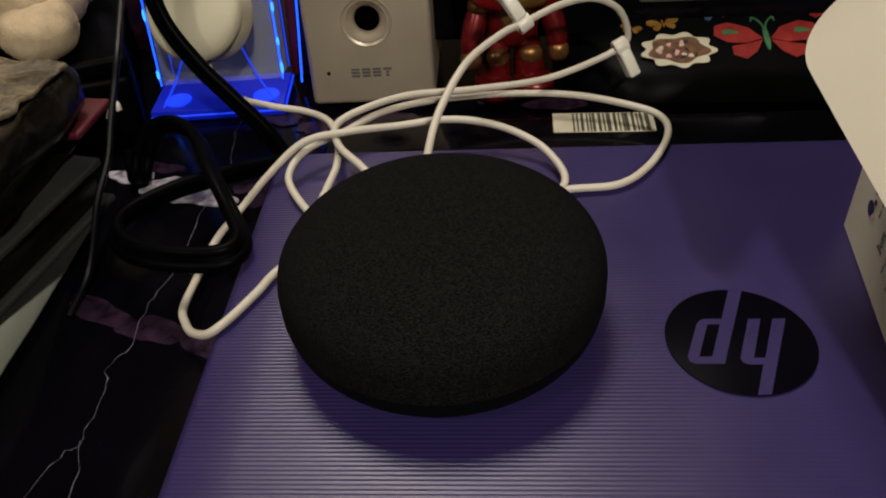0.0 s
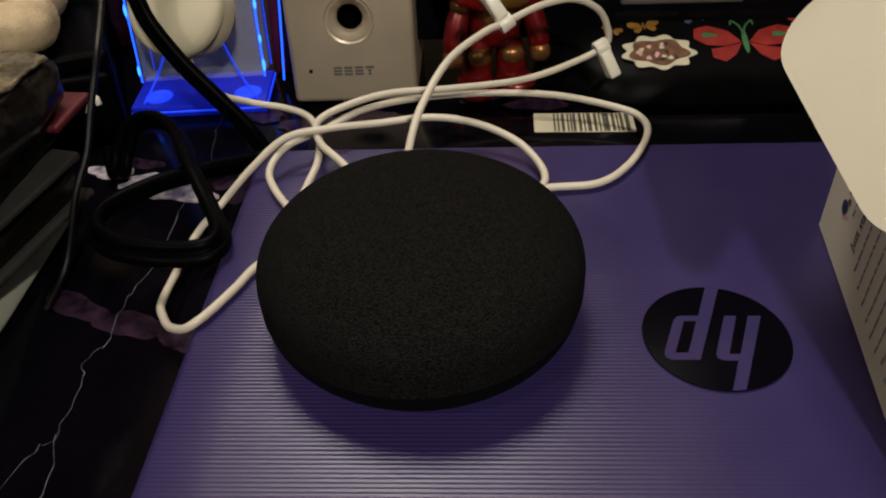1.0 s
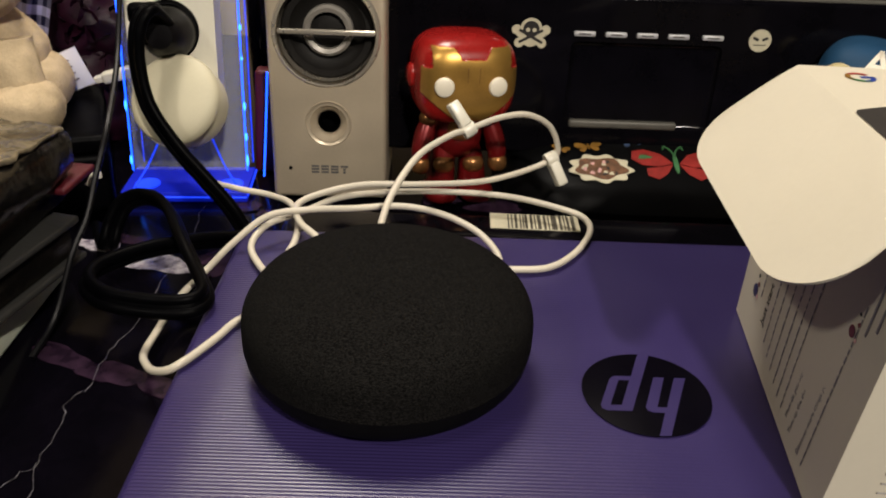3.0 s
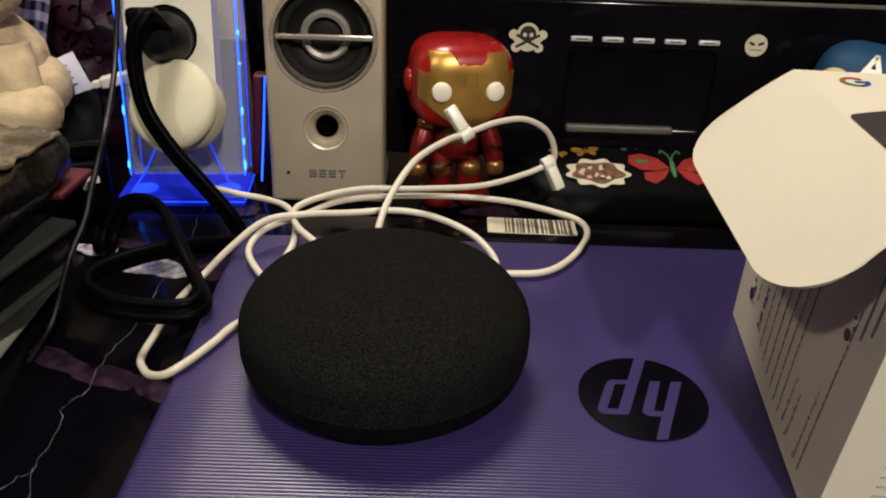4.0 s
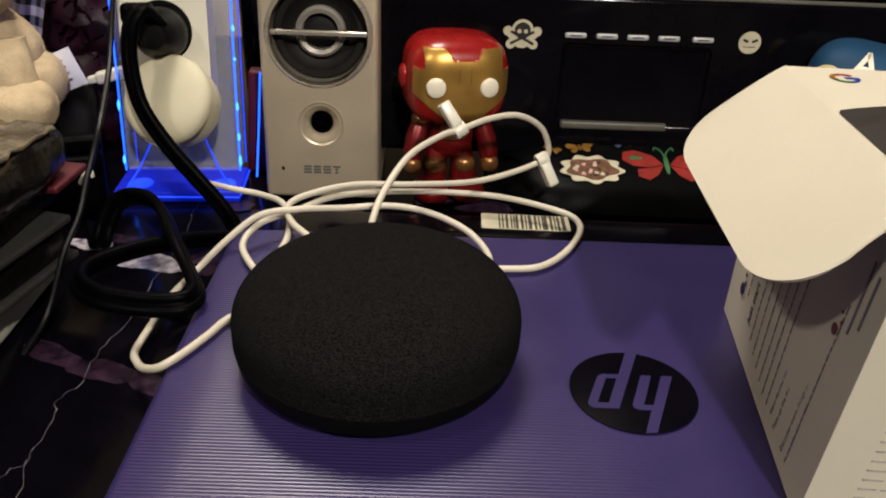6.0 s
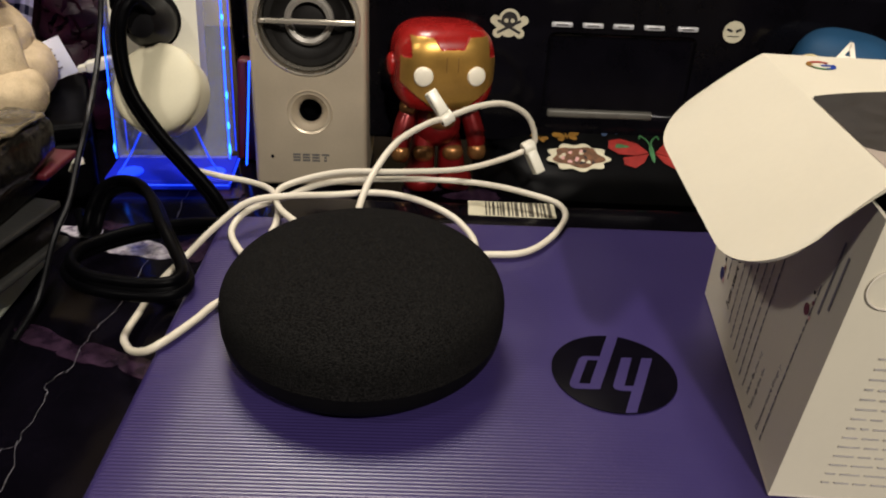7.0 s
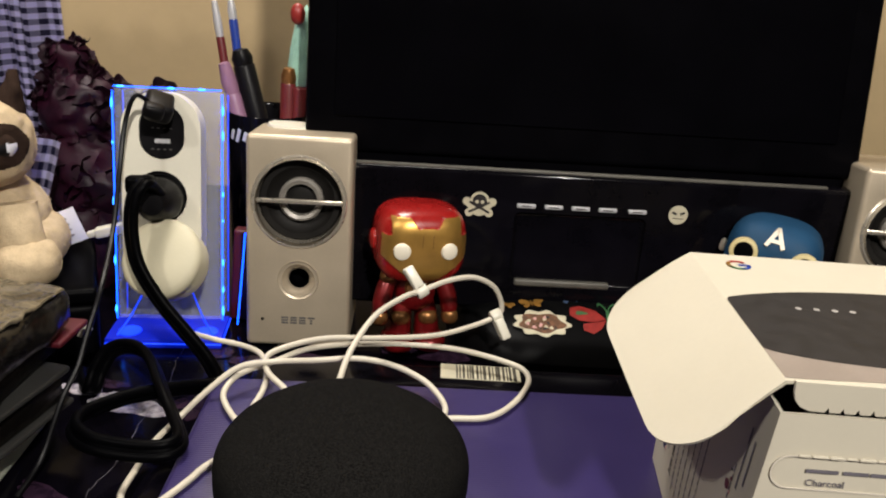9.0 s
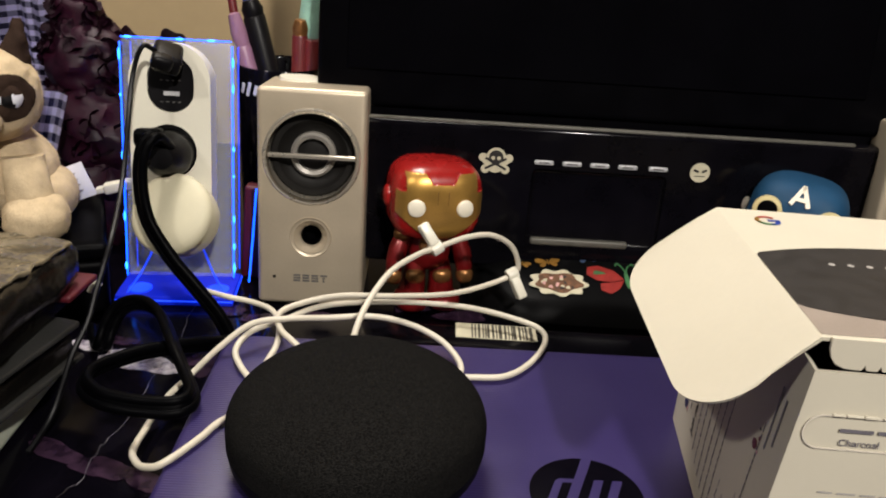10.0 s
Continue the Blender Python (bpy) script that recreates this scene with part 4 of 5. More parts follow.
# ---- vinyl figures ----
def red_figure():
    """Big-headed vinyl figure in one mesh: red with a gold face mask, pale round eyes."""
    hc = Vector((0, 0, 0.0682))
    head = super_ball(0.0262, 0.0235, 0.0230, 3.3, hc, 300, 220)
    for f in head.faces:
        c = f.calc_center_median() - hc
        ax = abs(c.x)
        gold = c.y < 0.002 and c.z < 0.0185 and ax < (0.0200 if c.z > 0.0085 else 0.0248)
        notch = c.z > 0.0130 and ax < 0.0060 + (c.z - 0.0130) * 0.65
        jaw = c.z < -0.0190 + max(0, ax - 0.0060) * 0.78
        cheek = False
        f.material_index = 1 if gold and not notch and not jaw and not cheek else 0
    for v in head.verts:
        if any(f.material_index for f in v.link_faces):
            v.co.y -= 0.0009
    eyes = []
    for s in (-1, 1):
        e = lathe([(0, 0.0020), (0.0035, 0.0018), (0.0046, 0.0012), (0.0050, 0.0), (0.0050, -0.003), (0, -0.003)], 40, pose(s * 0.0136 - 0.0008, -0.0236, 0.0682, 90, 0, s * 9))
        for f in e.faces:
            f.material_index = 2
        eyes.append(e)
    ears = [super_ball(0.0030, 0.0062, 0.0062, 2.5, (s * 0.0258, 0.002, 0.0680), 24, 16) for s in (-1, 1)]
    seam = []
    for s in (-1, 1):
        seam.append(box(0.0003, 0.0010, 0.0075, (s * 0.0030, -0.0239, 0.0740)))
    bits = [super_ball(0.0125, 0.0095, 0.0150, 2.6, (0, 0.001, 0.0380), 40, 28)]
    chest = super_ball(0.0080, 0.0030, 0.0060, 2.4, (0, -0.0080, 0.0410), 24, 16)
    bits2 = [chest]
    for s in (-1, 1):
        bits.append(sweep([(s * 0.0120, 0.001, 0.0465), (s * 0.0175, -0.001, 0.0400), (s * 0.0205, -0.004, 0.0300), (s * 0.0212, -0.005, 0.0240)], 0.0046, seg=16, taper=lambda t: 0.95 + 0.25 * math.sin(3 * t)))
        bits2.append(super_ball(0.0050, 0.0055, 0.0052, 2.4, (s * 0.0214, -0.0055, 0.0215), 24, 16))
        bits2.append(super_ball(0.0052, 0.0056, 0.0040, 2.4, (s * 0.0165, -0.001, 0.0455), 24, 16))
        bits.append(sweep([(s * 0.0065, 0.001, 0.0300), (s * 0.0080, 0, 0.0200), (s * 0.0090, 0, 0.0080)], 0.0068, seg=18, taper=lambda t: 0.85 + 0.35 * t))
        bits2.append(super_ball(0.0058, 0.0050, 0.0048, 2.4, (s * 0.0082, -0.0040, 0.0205), 20, 14))
        bits.append(super_ball(0.0095, 0.0130, 0.0060, 2.6, (s * 0.0098, -0.004, 0.0058), 28, 18))
    for b in bits:
        for f in b.faces:
            f.material_index = 3
    for b in bits2 + seam:
        for f in b.faces:
            f.material_index = 4
    for b in ears:
        for f in b.faces:
            f.material_index = 0
    return join(head, *eyes, *ears, *seam, *bits, *bits2)


solo("toy_figure", red_figure(), [M_RED, M_GOLD, M_EYE, M_REDDARK, M_BRONZE], "big-headed red and gold vinyl toy figure on the desk", "toy figure", pose(0.0245, 0.1805, 0.0, -2, 1.5, 13))


def blue_figure():
    """Big-headed vinyl figure in a blue hood with a pale mark, in one mesh."""
    head = super_ball(0.0268, 0.0262, 0.0250, 3.1, (0, 0, 0.0685), 72, 56)
    face = super_ball(0.0250, 0.0060, 0.0150, 2.4, (0, -0.0225, 0.0530), 40, 26)
    for f in face.faces:
        f.material_index = 1
    bits = []
    for s in (-1, 1):
        e = lathe([(0, 0.0014), (0.0030, 0.0013), (0.0031, 0.0013), (0.0052, 0.0010), (0.0056, 0.0020), (0.0076, 0.0016), (0.0080, -0.003), (0, -0.003)], 40, pose(s * 0.0165, -0.0278, 0.0760, 80, 0, 0))
        for f in e.faces:
            r = math.hypot(f.calc_center_median().x - s * 0.0165, f.calc_center_median().z - 0.0760)
            f.material_index = 2 if r < 0.0050 else 3
        bits.append(e)
        bits.append(super_ball(0.0025, 0.0045, 0.0050, 2.4, (s * 0.0288, 0.002, 0.0690), 20, 14))
        for f in bits[-1].faces:
            f.material_index = 4
    for x0, z0, x1, z1, y in ((-0.0060, 0.0815, -0.0015, 0.0922, -0.0222), (0.0030, 0.0815, -0.0015, 0.0922, -0.0222), (-0.0042, 0.0850, 0.0012, 0.0850, -0.0236)):
        d = Vector((x1 - x0, 0, z1 - z0))
        b = box(d.length + 0.0012, 0.0020, 0.0023, m=pose((x0 + x1) / 2, y, (z0 + z1) / 2, -32, 0, 0) @ pose(0, 0, 0, 0, -math.degrees(math.atan2(d.z, d.x)), 0))
        for f in b.faces:
            f.material_index = 4
        bits.append(b)
    torso = super_ball(0.0150, 0.0110, 0.0180, 2.6, (0, 0, 0.0350), 32, 22)
    legs = [super_ball(0.0085, 0.0100, 0.0140, 2.6, (s * 0.0095, 0, 0.0138), 24, 18) for s in (-1, 1)]
    arms = [sweep([(s * 0.015, 0, 0.044), (s * 0.022, -0.001, 0.034), (s * 0.024, -0.004, 0.024)], 0.0052, seg=14) for s in (-1, 1)]
    return join(head, face, *bits, torso, *legs, *arms)


solo("toy_figure", blue_figure(), [M_BLUE, M_SKIN, M_RUBBER, M_RINGYELLOW, M_EYE], "big-headed vinyl toy figure in a blue hood behind the carton", "toy figure", pose(0.2290, 0.1830, -0.0, -2, 6, -25))

# ---- opened carton on the laptop ----
carton = thing("carton", "opened white product carton standing on the laptop", "box")
T = 0.0011
BLb, FLb, BLt, FLt = Vector((0.1353, 0.0412, 0.0204)), Vector((0.1228, -0.0680, 0.0204)), Vector((0.1360, 0.0420, 0.1180)), Vector((0.1316, -0.0648, 0.1092))
ACROSS = Vector((0.1220, -0.0070, 0.0))


def shell(grid, thick):
    """A solid card from a grid of points: its outer face on the grid, its inner face thick behind it, closed all round."""
    bm = bmesh.new()
    n, k = len(grid), len(grid[0])
    outer, inner = [], []
    for i in range(n):
        outer.append([bm.verts.new(q) for q in grid[i]])
        row = []
        for j in range(k):
            di = grid[min(i + 1, n - 1)][j] - grid[max(i - 1, 0)][j]
            dj = grid[i][min(j + 1, k - 1)] - grid[i][max(j - 1, 0)]
            row.append(bm.verts.new(grid[i][j] - di.cross(dj).normalized() * thick))
        inner.append(row)
    for i in range(n - 1):
        for j in range(k - 1):
            bm.faces.new((outer[i][j], outer[i + 1][j], outer[i + 1][j + 1], outer[i][j + 1]))
            bm.faces.new((inner[i][j], inner[i][j + 1], inner[i + 1][j + 1], inner[i + 1][j]))
    for i in range(n - 1):
        for j in (0, k - 1):
            bm.faces.new((outer[i][j], outer[i + 1][j], inner[i + 1][j], inner[i][j]))
    for j in range(k - 1):
        for i in (0, n - 1):
            bm.faces.new((outer[i][j], outer[i][j + 1], inner[i][j + 1], inner[i][j]))
    return bm


def sheet(a, b, c, d, thick=T, bulge=0.0, n=8):
    """A card sheet between four corners, with thickness and a faint bow."""
    a, b, c, d = map(Vector, (a, b, c, d))
    nrm = (b - a).cross(d - a).normalized()
    steps = [i / n for i in range(n + 1)]
    return shell([[(a * (1 - u) + b * u) * (1 - v) + (d * (1 - u) + c * u) * v + nrm * bulge * 16 * u * (1 - u) * v * (1 - v) for v in steps] for u in steps], thick)


part("left_wall", sheet(BLb, FLb, FLt, BLt, T, 0.0008), M_CARD, carton)
part("front_wall", sheet(FLb, FLb + ACROSS, FLt + ACROSS, FLt, T, 0.0006), M_CARD, carton)
part("back_wall", sheet(BLb + ACROSS, BLb, BLt - Vector((0, 0, 0.003)), BLt + ACROSS - Vector((0, 0, 0.003)), T), M_CARD, carton)
part("right_wall", sheet(FLb + ACROSS, BLb + ACROSS, BLt + ACROSS, FLt + ACROSS, T), M_CARD, carton)
part("floor_panel", sheet(BLb, BLb + ACROSS, FLb + ACROSS, FLb, T), M_CARDIN, carton)
lining = [p + Vector((0.0020 if p.x < 0.19 else -0.0020, 0.0020 if p.y < 0 else -0.0020, 0.0014)) for p in (BLb, FLb, FLb + ACROSS, BLb + ACROSS)]
rim = [p + Vector((0.0020 if p.x < 0.19 else -0.0020, 0.0020 if p.y < 0 else -0.0020, -0.0012)) for p in (BLt, FLt, FLt + ACROSS, BLt + ACROSS)]
for i in range(4):
    j = (i + 1) % 4
    part("inner_lining", sheet(lining[i], lining[j], rim[j], rim[i], 0.0005), M_INKDARK, carton, "dark inner sleeve")
TF = Vector((0.1318, -0.0632, 0.1190))
TB = BLt + Vector((0, 0, 0.0012))
part("top_panel", sheet(TB, TF, TF + ACROSS, TB + ACROSS, T, 0.0), M_CARD, carton)


def dust_flap():
    """The side flap: hinged on the top panel's edge, bent down and out, with two rounded corners."""
    n, rows = 40, 14
    length = 0.0418
    grid = []
    for i in range(n + 1):
        u = 0.5 - 0.5 * math.cos(math.pi * i / n)
        h = TB.lerp(TF, u)
        ang = radians(FLAP[0] + (FLAP[1] - FLAP[0]) * u)
        d = Vector((-math.cos(ang), -0.03, -math.sin(ang)))
        c1 = min(u, 1 - u) * (TB - TF).length
        r = 0.026 if u < 0.5 else 0.022
        reach = length if c1 > r else length - r + math.sqrt(max(0, r * r - (r - c1) ** 2))
        row = []
        for j in range(rows + 1):
            w = j / rows
            row.append(h + d * reach * w + Vector((0, 0, -0.0030 * w * w)))
        grid.append(row)
    return shell(grid, -T)


FLAP = (30.0, 42.0)
part("dust_flap", dust_flap(), M_CARD, carton, "white side flap with rounded corners")
# tuck strip hanging from the top panel, its lower edge torn along perforations
edge = [(0.0025, 0.0005), (0.0026, -0.0030), (0.0034, -0.0056), (0.0050, -0.0075), (0.0076, -0.0086), (0.0105, -0.0088)]
x = 0.0105
while x < 0.108:
    edge += [(x + 0.0020, -0.0088), (x + 0.0027, -0.0072), (x + 0.0034, -0.0088)]
    x += 0.0044
edge += [(0.118, -0.0088), (0.118, 0.0005)]
part("tuck_strip", prism(edge[::-1], T, pose(TF.x, TF.y - 0.0002, TF.z, 0, 0, -3.3) @ UPRIGHT), M_CARD, carton, "torn perforated strip")

# prints on the carton


def on_top(x, y):
    """Height of the top panel above the desk at x, y."""
    k = (y - TF.y) / (TB.y - TF.y)
    return TF.z + (TB.z - TF.z) * k


def top_print(outline, lift):
    return [Vector((x, y, on_top(x, y) + lift)) for x, y in outline]


def plate(points, thick):
    bm = bmesh.new()
    lo = [bm.verts.new(p) for p in points]
    hi = [bm.verts.new(p + Vector((0, 0, thick))) for p in points]
    bm.faces.new(hi)
    bm.faces.new(lo[::-1])
    for k in range(len(lo)):
        j = (k + 1) % len(lo)
        bm.faces.new((lo[k], lo[j], hi[j], hi[k]))
    return bm


def picture(cx, cy, a, b, xmin, n=2.3, seg=60):
    out = []
    for k in range(seg):
        t = 2 * math.pi * k / seg
        c, s = math.cos(t), math.sin(t)
        x = cx + a * math.copysign(abs(c) ** (2 / n), c)
        y = cy + b * math.copysign(abs(s) ** (2 / n), s)
        out.append((max(x, xmin + (y + 0.063) * 0.040), y))
    return out


part("printed_shade", plate(top_print(picture(0.193, -0.0400, 0.088, 0.0224, 0.1322, 5.0), 0.0001), 0.0001), M_INKTAN, carton, "soft tan printed shade")
pic = part("printed_picture", plate(top_print(picture(0.1930, -0.0247, 0.075, 0.0300, 0.1322, 2.2), 0.0003), 0.0001), M_INKDARK, carton, "printed dark round speaker")
for k in range(4):
    part("printed_dot", lathe([(0, 0), (0.0011, 0), (0.0011, 0.0001), (0, 0.0001)], 18, pose(0.1576 + k * 0.0063, -0.0118 - k * 0.0003, on_top(0, -0.012) + 0.0005)), M_INKFAINT, pic)
for k, m in enumerate((M_REDSTICK, M_ORANGESTICK, M_GREENSTICK, M_BLUEPEN)):
    a0 = (40, 130, 200, 270)[k]
    pts = [(0.1513 + r * math.cos(radians(a0 + s)), 0.0292 + r * math.sin(radians(a0 + s))) for r, ss in ((0.0048, range(0, 91, 15)), (0.0032, range(90, -1, -15))) for s in ss]
    part("printed_arc", plate(top_print(pts, 0.0002), 0.0001), m, carton, "coloured arc of a round mark")
part("printed_arc", plate(top_print([(0.1513, 0.0284), (0.1560, 0.0284), (0.1560, 0.0300), (0.1513, 0.0300)], 0.0002), 0.0001), M_BLUEPEN, carton, "coloured bar of a round mark")

# left wall: lines that run upwards
eu = (FLb - BLb).normalized()
ev = (BLt - BLb).normalized()
en = eu.cross(ev).normalized()
if en.x > 0:
    en = -en


def on_left(u, v, lift=0.0003):
    """A frame on the left wall: u metres from its back edge, v metres up; writing runs upwards."""
    k = v / 0.0976
    a, b = BLb.lerp(BLt, k), FLb.lerp(FLt, k)
    d = (b - a).normalized()
    up = (BLt.lerp(FLt, u / 0.108) - BLb.lerp(FLb, u / 0.108)).normalized()
    nn = up.cross(d).normalized()
    if nn.x > 0:
        nn = -nn
    m = Matrix((up, d, nn)).transposed().to_4x4()
    if m.to_3x3().determinant() < 0:
        m = Matrix((up, -d, nn)).transposed().to_4x4()
    m.translation = a + d * u + nn * (lift + 0.0008 * 16 * (u / 0.108) * (1 - u / 0.108) * k * (1 - k))
    return m


rng = random.Random(11)
part("printed_phrase", writing("Just start with", 0.0046, 0.00005), M_INKDARK, carton, "dark bold words", on_left(0.0330, 0.0150))
for u, start, length in ((0.0245, 0.022, 0.030), (0.0385, 0.012, 0.052), (0.0445, 0.010, 0.040), (0.0505, 0.009, 0.046), (0.0565, 0.008, 0.056), (0.0620, 0.007, 0.050),
                         (0.0675, 0.007, 0.052), (0.0925, 0.006, 0.058)):
    v = start
    while v < start + length:
        w = rng.uniform(0.0014, 0.0046)
        part("printed_word", box(w, 0.00060, 0.0001, m=on_left(u, v + w / 2)), M_INK, carton)
        v += w + 0.0011
for u, v, words in ((0.0738, 0.0080, "How do you say \"Nice to see you\" in Portuguese?"), (0.0792, 0.0060, "Turn up the thermostat"), (0.0885, 0.0060, "Discover more things you can do with")):
    part("printed_phrase", writing(words, 0.0026, 0.00005), M_INK, carton, "line of small grey words", on_left(u, v))
for u, v in ((0.0170, 0.0200), (0.0900, 0.0560)):
    for du, dv, r, m in ((0, 0, 0.0025, M_NAVY if u < 0.05 else M_DARKRED), (0.003, 0.0036, 0.0010, M_DARKRED), (0.0045, -0.001, 0.0009, M_PINKSTICK), (0.0012, 0.0065, 0.0008, M_INKDARK)):
        r *= 1.0 if u < 0.05 else 0.7
        part("printed_dot", lathe([(0, 0), (r, 0), (r, 0.0001), (0, 0.0001)], 20, on_left(u + du * 0.7, v + dv)), m, carton, "coloured printed dot")
for v0, ln in ((0.060, 0.022), (0.064, 0.016)):
    part("printed_line", box(ln, 0.0010, 0.0001, m=on_left(0.096 + (v0 - 0.060), v0 + ln / 2)), M_INK, carton, "line of small grey print")

# front wall: name strip and small print
fx = ACROSS.normalized()


def on_front(s, h, lift=0.0003):
    """A frame on the front wall: s metres from its left edge, h metres above the lid."""
    k = (h - 0.0204) / (0.1092 - 0.0204)
    a = FLb.lerp(FLt, k)
    up = (FLt - FLb).normalized()
    nn = fx.cross(up).normalized()
    up2 = nn.cross(fx)
    m = Matrix((fx, up2, nn)).transposed().to_4x4()
    m.translation = a + fx * s + nn * (lift + 0.0006 * 16 * (s / 0.122) * (1 - s / 0.122) * k * (1 - k))
    return m


strip_m = on_front(0.0451, 0.0903, 0.0)
label_rim = cut(prism(rounded(0.086, 0.0112, 0.0055, 8), 0.0004, strip_m), [prism(rounded(0.0853, 0.0105, 0.0052, 8), 0.004, strip_m @ pose(0, 0, -0.002))])
part("tear_line", label_rim, M_CARDIN, carton, "torn outline of a round-ended label")
for k in range(16):
    part("torn_edge", box(rng.uniform(0.0025, 0.0050), rng.uniform(0.0006, 0.0012), 0.0009, (-0.034 + k * 0.0046, 0.0058, 0.0005), 0.0003, 1, m=strip_m), M_CARD, carton, "lifted torn card edge")
for x, w in ((-0.0278, 0.0096), (-0.0179, 0.0076), (-0.0105, 0.0062)):
    part("printed_name", box(w, 0.0012, 0.0001, (x, 0.0010, 0.0004), m=strip_m), M_INK, carton, "bold dark name bar")
part("printed_phrase", writing("Charcoal", 0.0032, 0.00005), M_INK, carton, "grey word on the label", strip_m @ pose(-0.0322, -0.0040, 0.0004))
for k in range(14):
    h = 0.0700 - k * 0.0033
    s = 0.0130
    while s < 0.105:
        w = rng.uniform(0.0018, 0.0060)
        part("printed_word", box(w, 0.0006, 0.0001, m=on_front(s + w / 2, h)), M_INKFAINT, carton)
        s += w + 0.0014

# ---- pile of folders and covers ----
folder = thing("folder", "worn black leather folder in crinkled film atop the pile", "folder", (-0.1285, 0.0715, 0.0), (0, 0, -5.5))


def worn_slab(w, d, h, z, bevel, amp, seed, seg=30):
    """A soft slab with uneven edges; its right back corner is the origin."""
    bm = box(w, d, h, (-w / 2, -d / 2, z + h / 2), bevel, 3)
    bmesh.ops.subdivide_edges(bm, edges=[e for e in bm.edges if e.calc_length() > 0.02], cuts=seg, use_grid_fill=True)
    for v in bm.verts:
        q = noise.noise_vector(v.co * (70 if seed != 2 else 150) + Vector((seed, 0, 0)))
        v.co += Vector((q.x * amp, q.y * amp, q.z * amp * 0.5))
    return bm


part("cover", worn_slab(0.24, 0.20, 0.0190, 0.0575, 0.006, 0.0022, 1), M_LEATHER, folder, "cracked black leather cover")
part("film", worn_slab(0.236, 0.196, 0.0022, 0.0762, 0.001, 0.0026, 2, 70), M_FILM, folder, "crinkled shiny film", pose(-0.003, -0.003, 0))
solo("card_folder", worn_slab(0.06, 0.026, 0.0030, 0, 0.001, 0.0004, 3, 12), M_CRIMSON, "crimson card folder poking out of the pile", "folder", pose(-0.1265, 0.0795, 0.0542, 0, 0, -5.5))
solo("tablet_case", worn_slab(0.23, 0.21, 0.0130, 0, 0.003, 0.0008, 4, 12), M_LEATHER, "black tablet case in the pile", "case", pose(-0.1400, 0.0800, 0.0405, 0, 0, -5))
binder = thing("grey_binder", "dark grey binder in the pile", "binder", (-0.1305, 0.0650, 0.0208), (0, 0, -12.5))
part("board", worn_slab(0.23, 0.22, 0.0030, 0.0165, 0.001, 0.0005, 5, 12), M_GREY, binder, "dark grey upper board")
part("board", worn_slab(0.23, 0.22, 0.0030, 0.0, 0.001, 0.0005, 7, 12), M_GREY, binder, "dark grey lower board")
# Near-black leather material puts the shade between the boards into the pages' colour.
part("page_block", worn_slab(0.224, 0.214, 0.0134, 0.0031, 0.001, 0.0004, 8, 12), M_LEATHER, binder, "page block, near-black to hold the shade", pose(-0.003, -0.003, 0))
solo("sage_binder", worn_slab(0.23, 0.23, 0.0195, 0, 0.003, 0.0006, 6, 12), M_SAGE, "pale sage binder at the bottom of the pile", "binder", pose(-0.1490, 0.0850, 0.0008, 0, 0, 0))
tagged(solo("cable_tip", sweep([(0, 0, 0), (0.002, 0.001, 0.004), (0.005, 0.000, 0.0065), (0.006, -0.001, 0.004)], 0.0012, seg=8), M_WHITE, "small white plastic hook beside the pile", "hook", pose(-0.1375, 0.093, 0.0405)))


# ---- plush cat ----
def plush_cat():
    """A seated plush cat with dark ears and eye patches, in one mesh."""
    rng = np.random.default_rng(3)
    hc = Vector((-0.004, -0.004, 0.118))
    body = super_ball(0.030, 0.030, 0.050, 2.2, (0, 0.008, 0.052), 56, 40)
    head = super_ball(0.0300, 0.0260, 0.0255, 2.3, hc, 180, 130)
    for f in head.faces:
        c = f.calc_center_median() - hc
        for s in (-1, 1):
            e = Vector((c.x - s * 0.0150, 0, c.z - 0.0015))
            if c.y < -0.006 and (e.x / 0.0125) ** 2 + (e.z / 0.0120) ** 2 < 1:
                f.material_index = 1
        if c.y < -0.014 and abs(c.x) < 0.007 and c.z < -0.004:
            f.material_index = 1
    bits = [body, head, super_ball(0.0120, 0.0100, 0.0080, 2.2, hc + Vector((0, -0.023, -0.010)), 24, 18)]
    for s in (-1, 1):
        ear = sweep([hc + Vector((s * 0.017, 0.002, 0.015)), hc + Vector((s * 0.0205, 0.002, 0.026)), hc + Vector((s * 0.0225, 0.003, 0.038))], 0.0095, flat=1.2, seg=16, taper=lambda t: 1.05 - 0.85 * t)
        for f in ear.faces:
            f.material_index = 1
        bits.append(ear)
        bits.append(sweep([(s * 0.013, -0.020, 0.085), (s * 0.015, -0.028, 0.055), (s * 0.016, -0.031, 0.022), (s * 0.016, -0.034, 0.011)], 0.0122, seg=20, taper=lambda t: 0.9 + 0.15 * t))
        bits.append(super_ball(0.0165, 0.0190, 0.0260, 2.3, (s * 0.0175, -0.034, 0.0255), 28, 20))
        bits.append(super_ball(0.0180, 0.0240, 0.0300, 2.2, (s * 0.0205, 0.002, 0.0295), 28, 20))
        e = super_ball(0.0072, 0.0045, 0.0060, 2.2, hc + Vector((s * 0.0150, -0.0205, 0.0020)), 24, 18)
        for f in e.faces:
            c = f.calc_center_median() - hc
            f.material_index = 3 if abs(c.x - s * 0.0150) < 0.0028 else 2
            if c.z > 0.0035:
                f.material_index = 1
        bits.append(e)
    bm = join(*bits)
    for v in bm.verts:
        if v.co.z < 0.09:
            v.co.z = 0.09 - (0.09 - v.co.z) * 0.5
        v.co += Vector(noise.noise_vector(v.co * 160)) * 0.0010
    bm.normal_update()
    fuzz(bm, 16000, 0.0008, rng)
    return bm


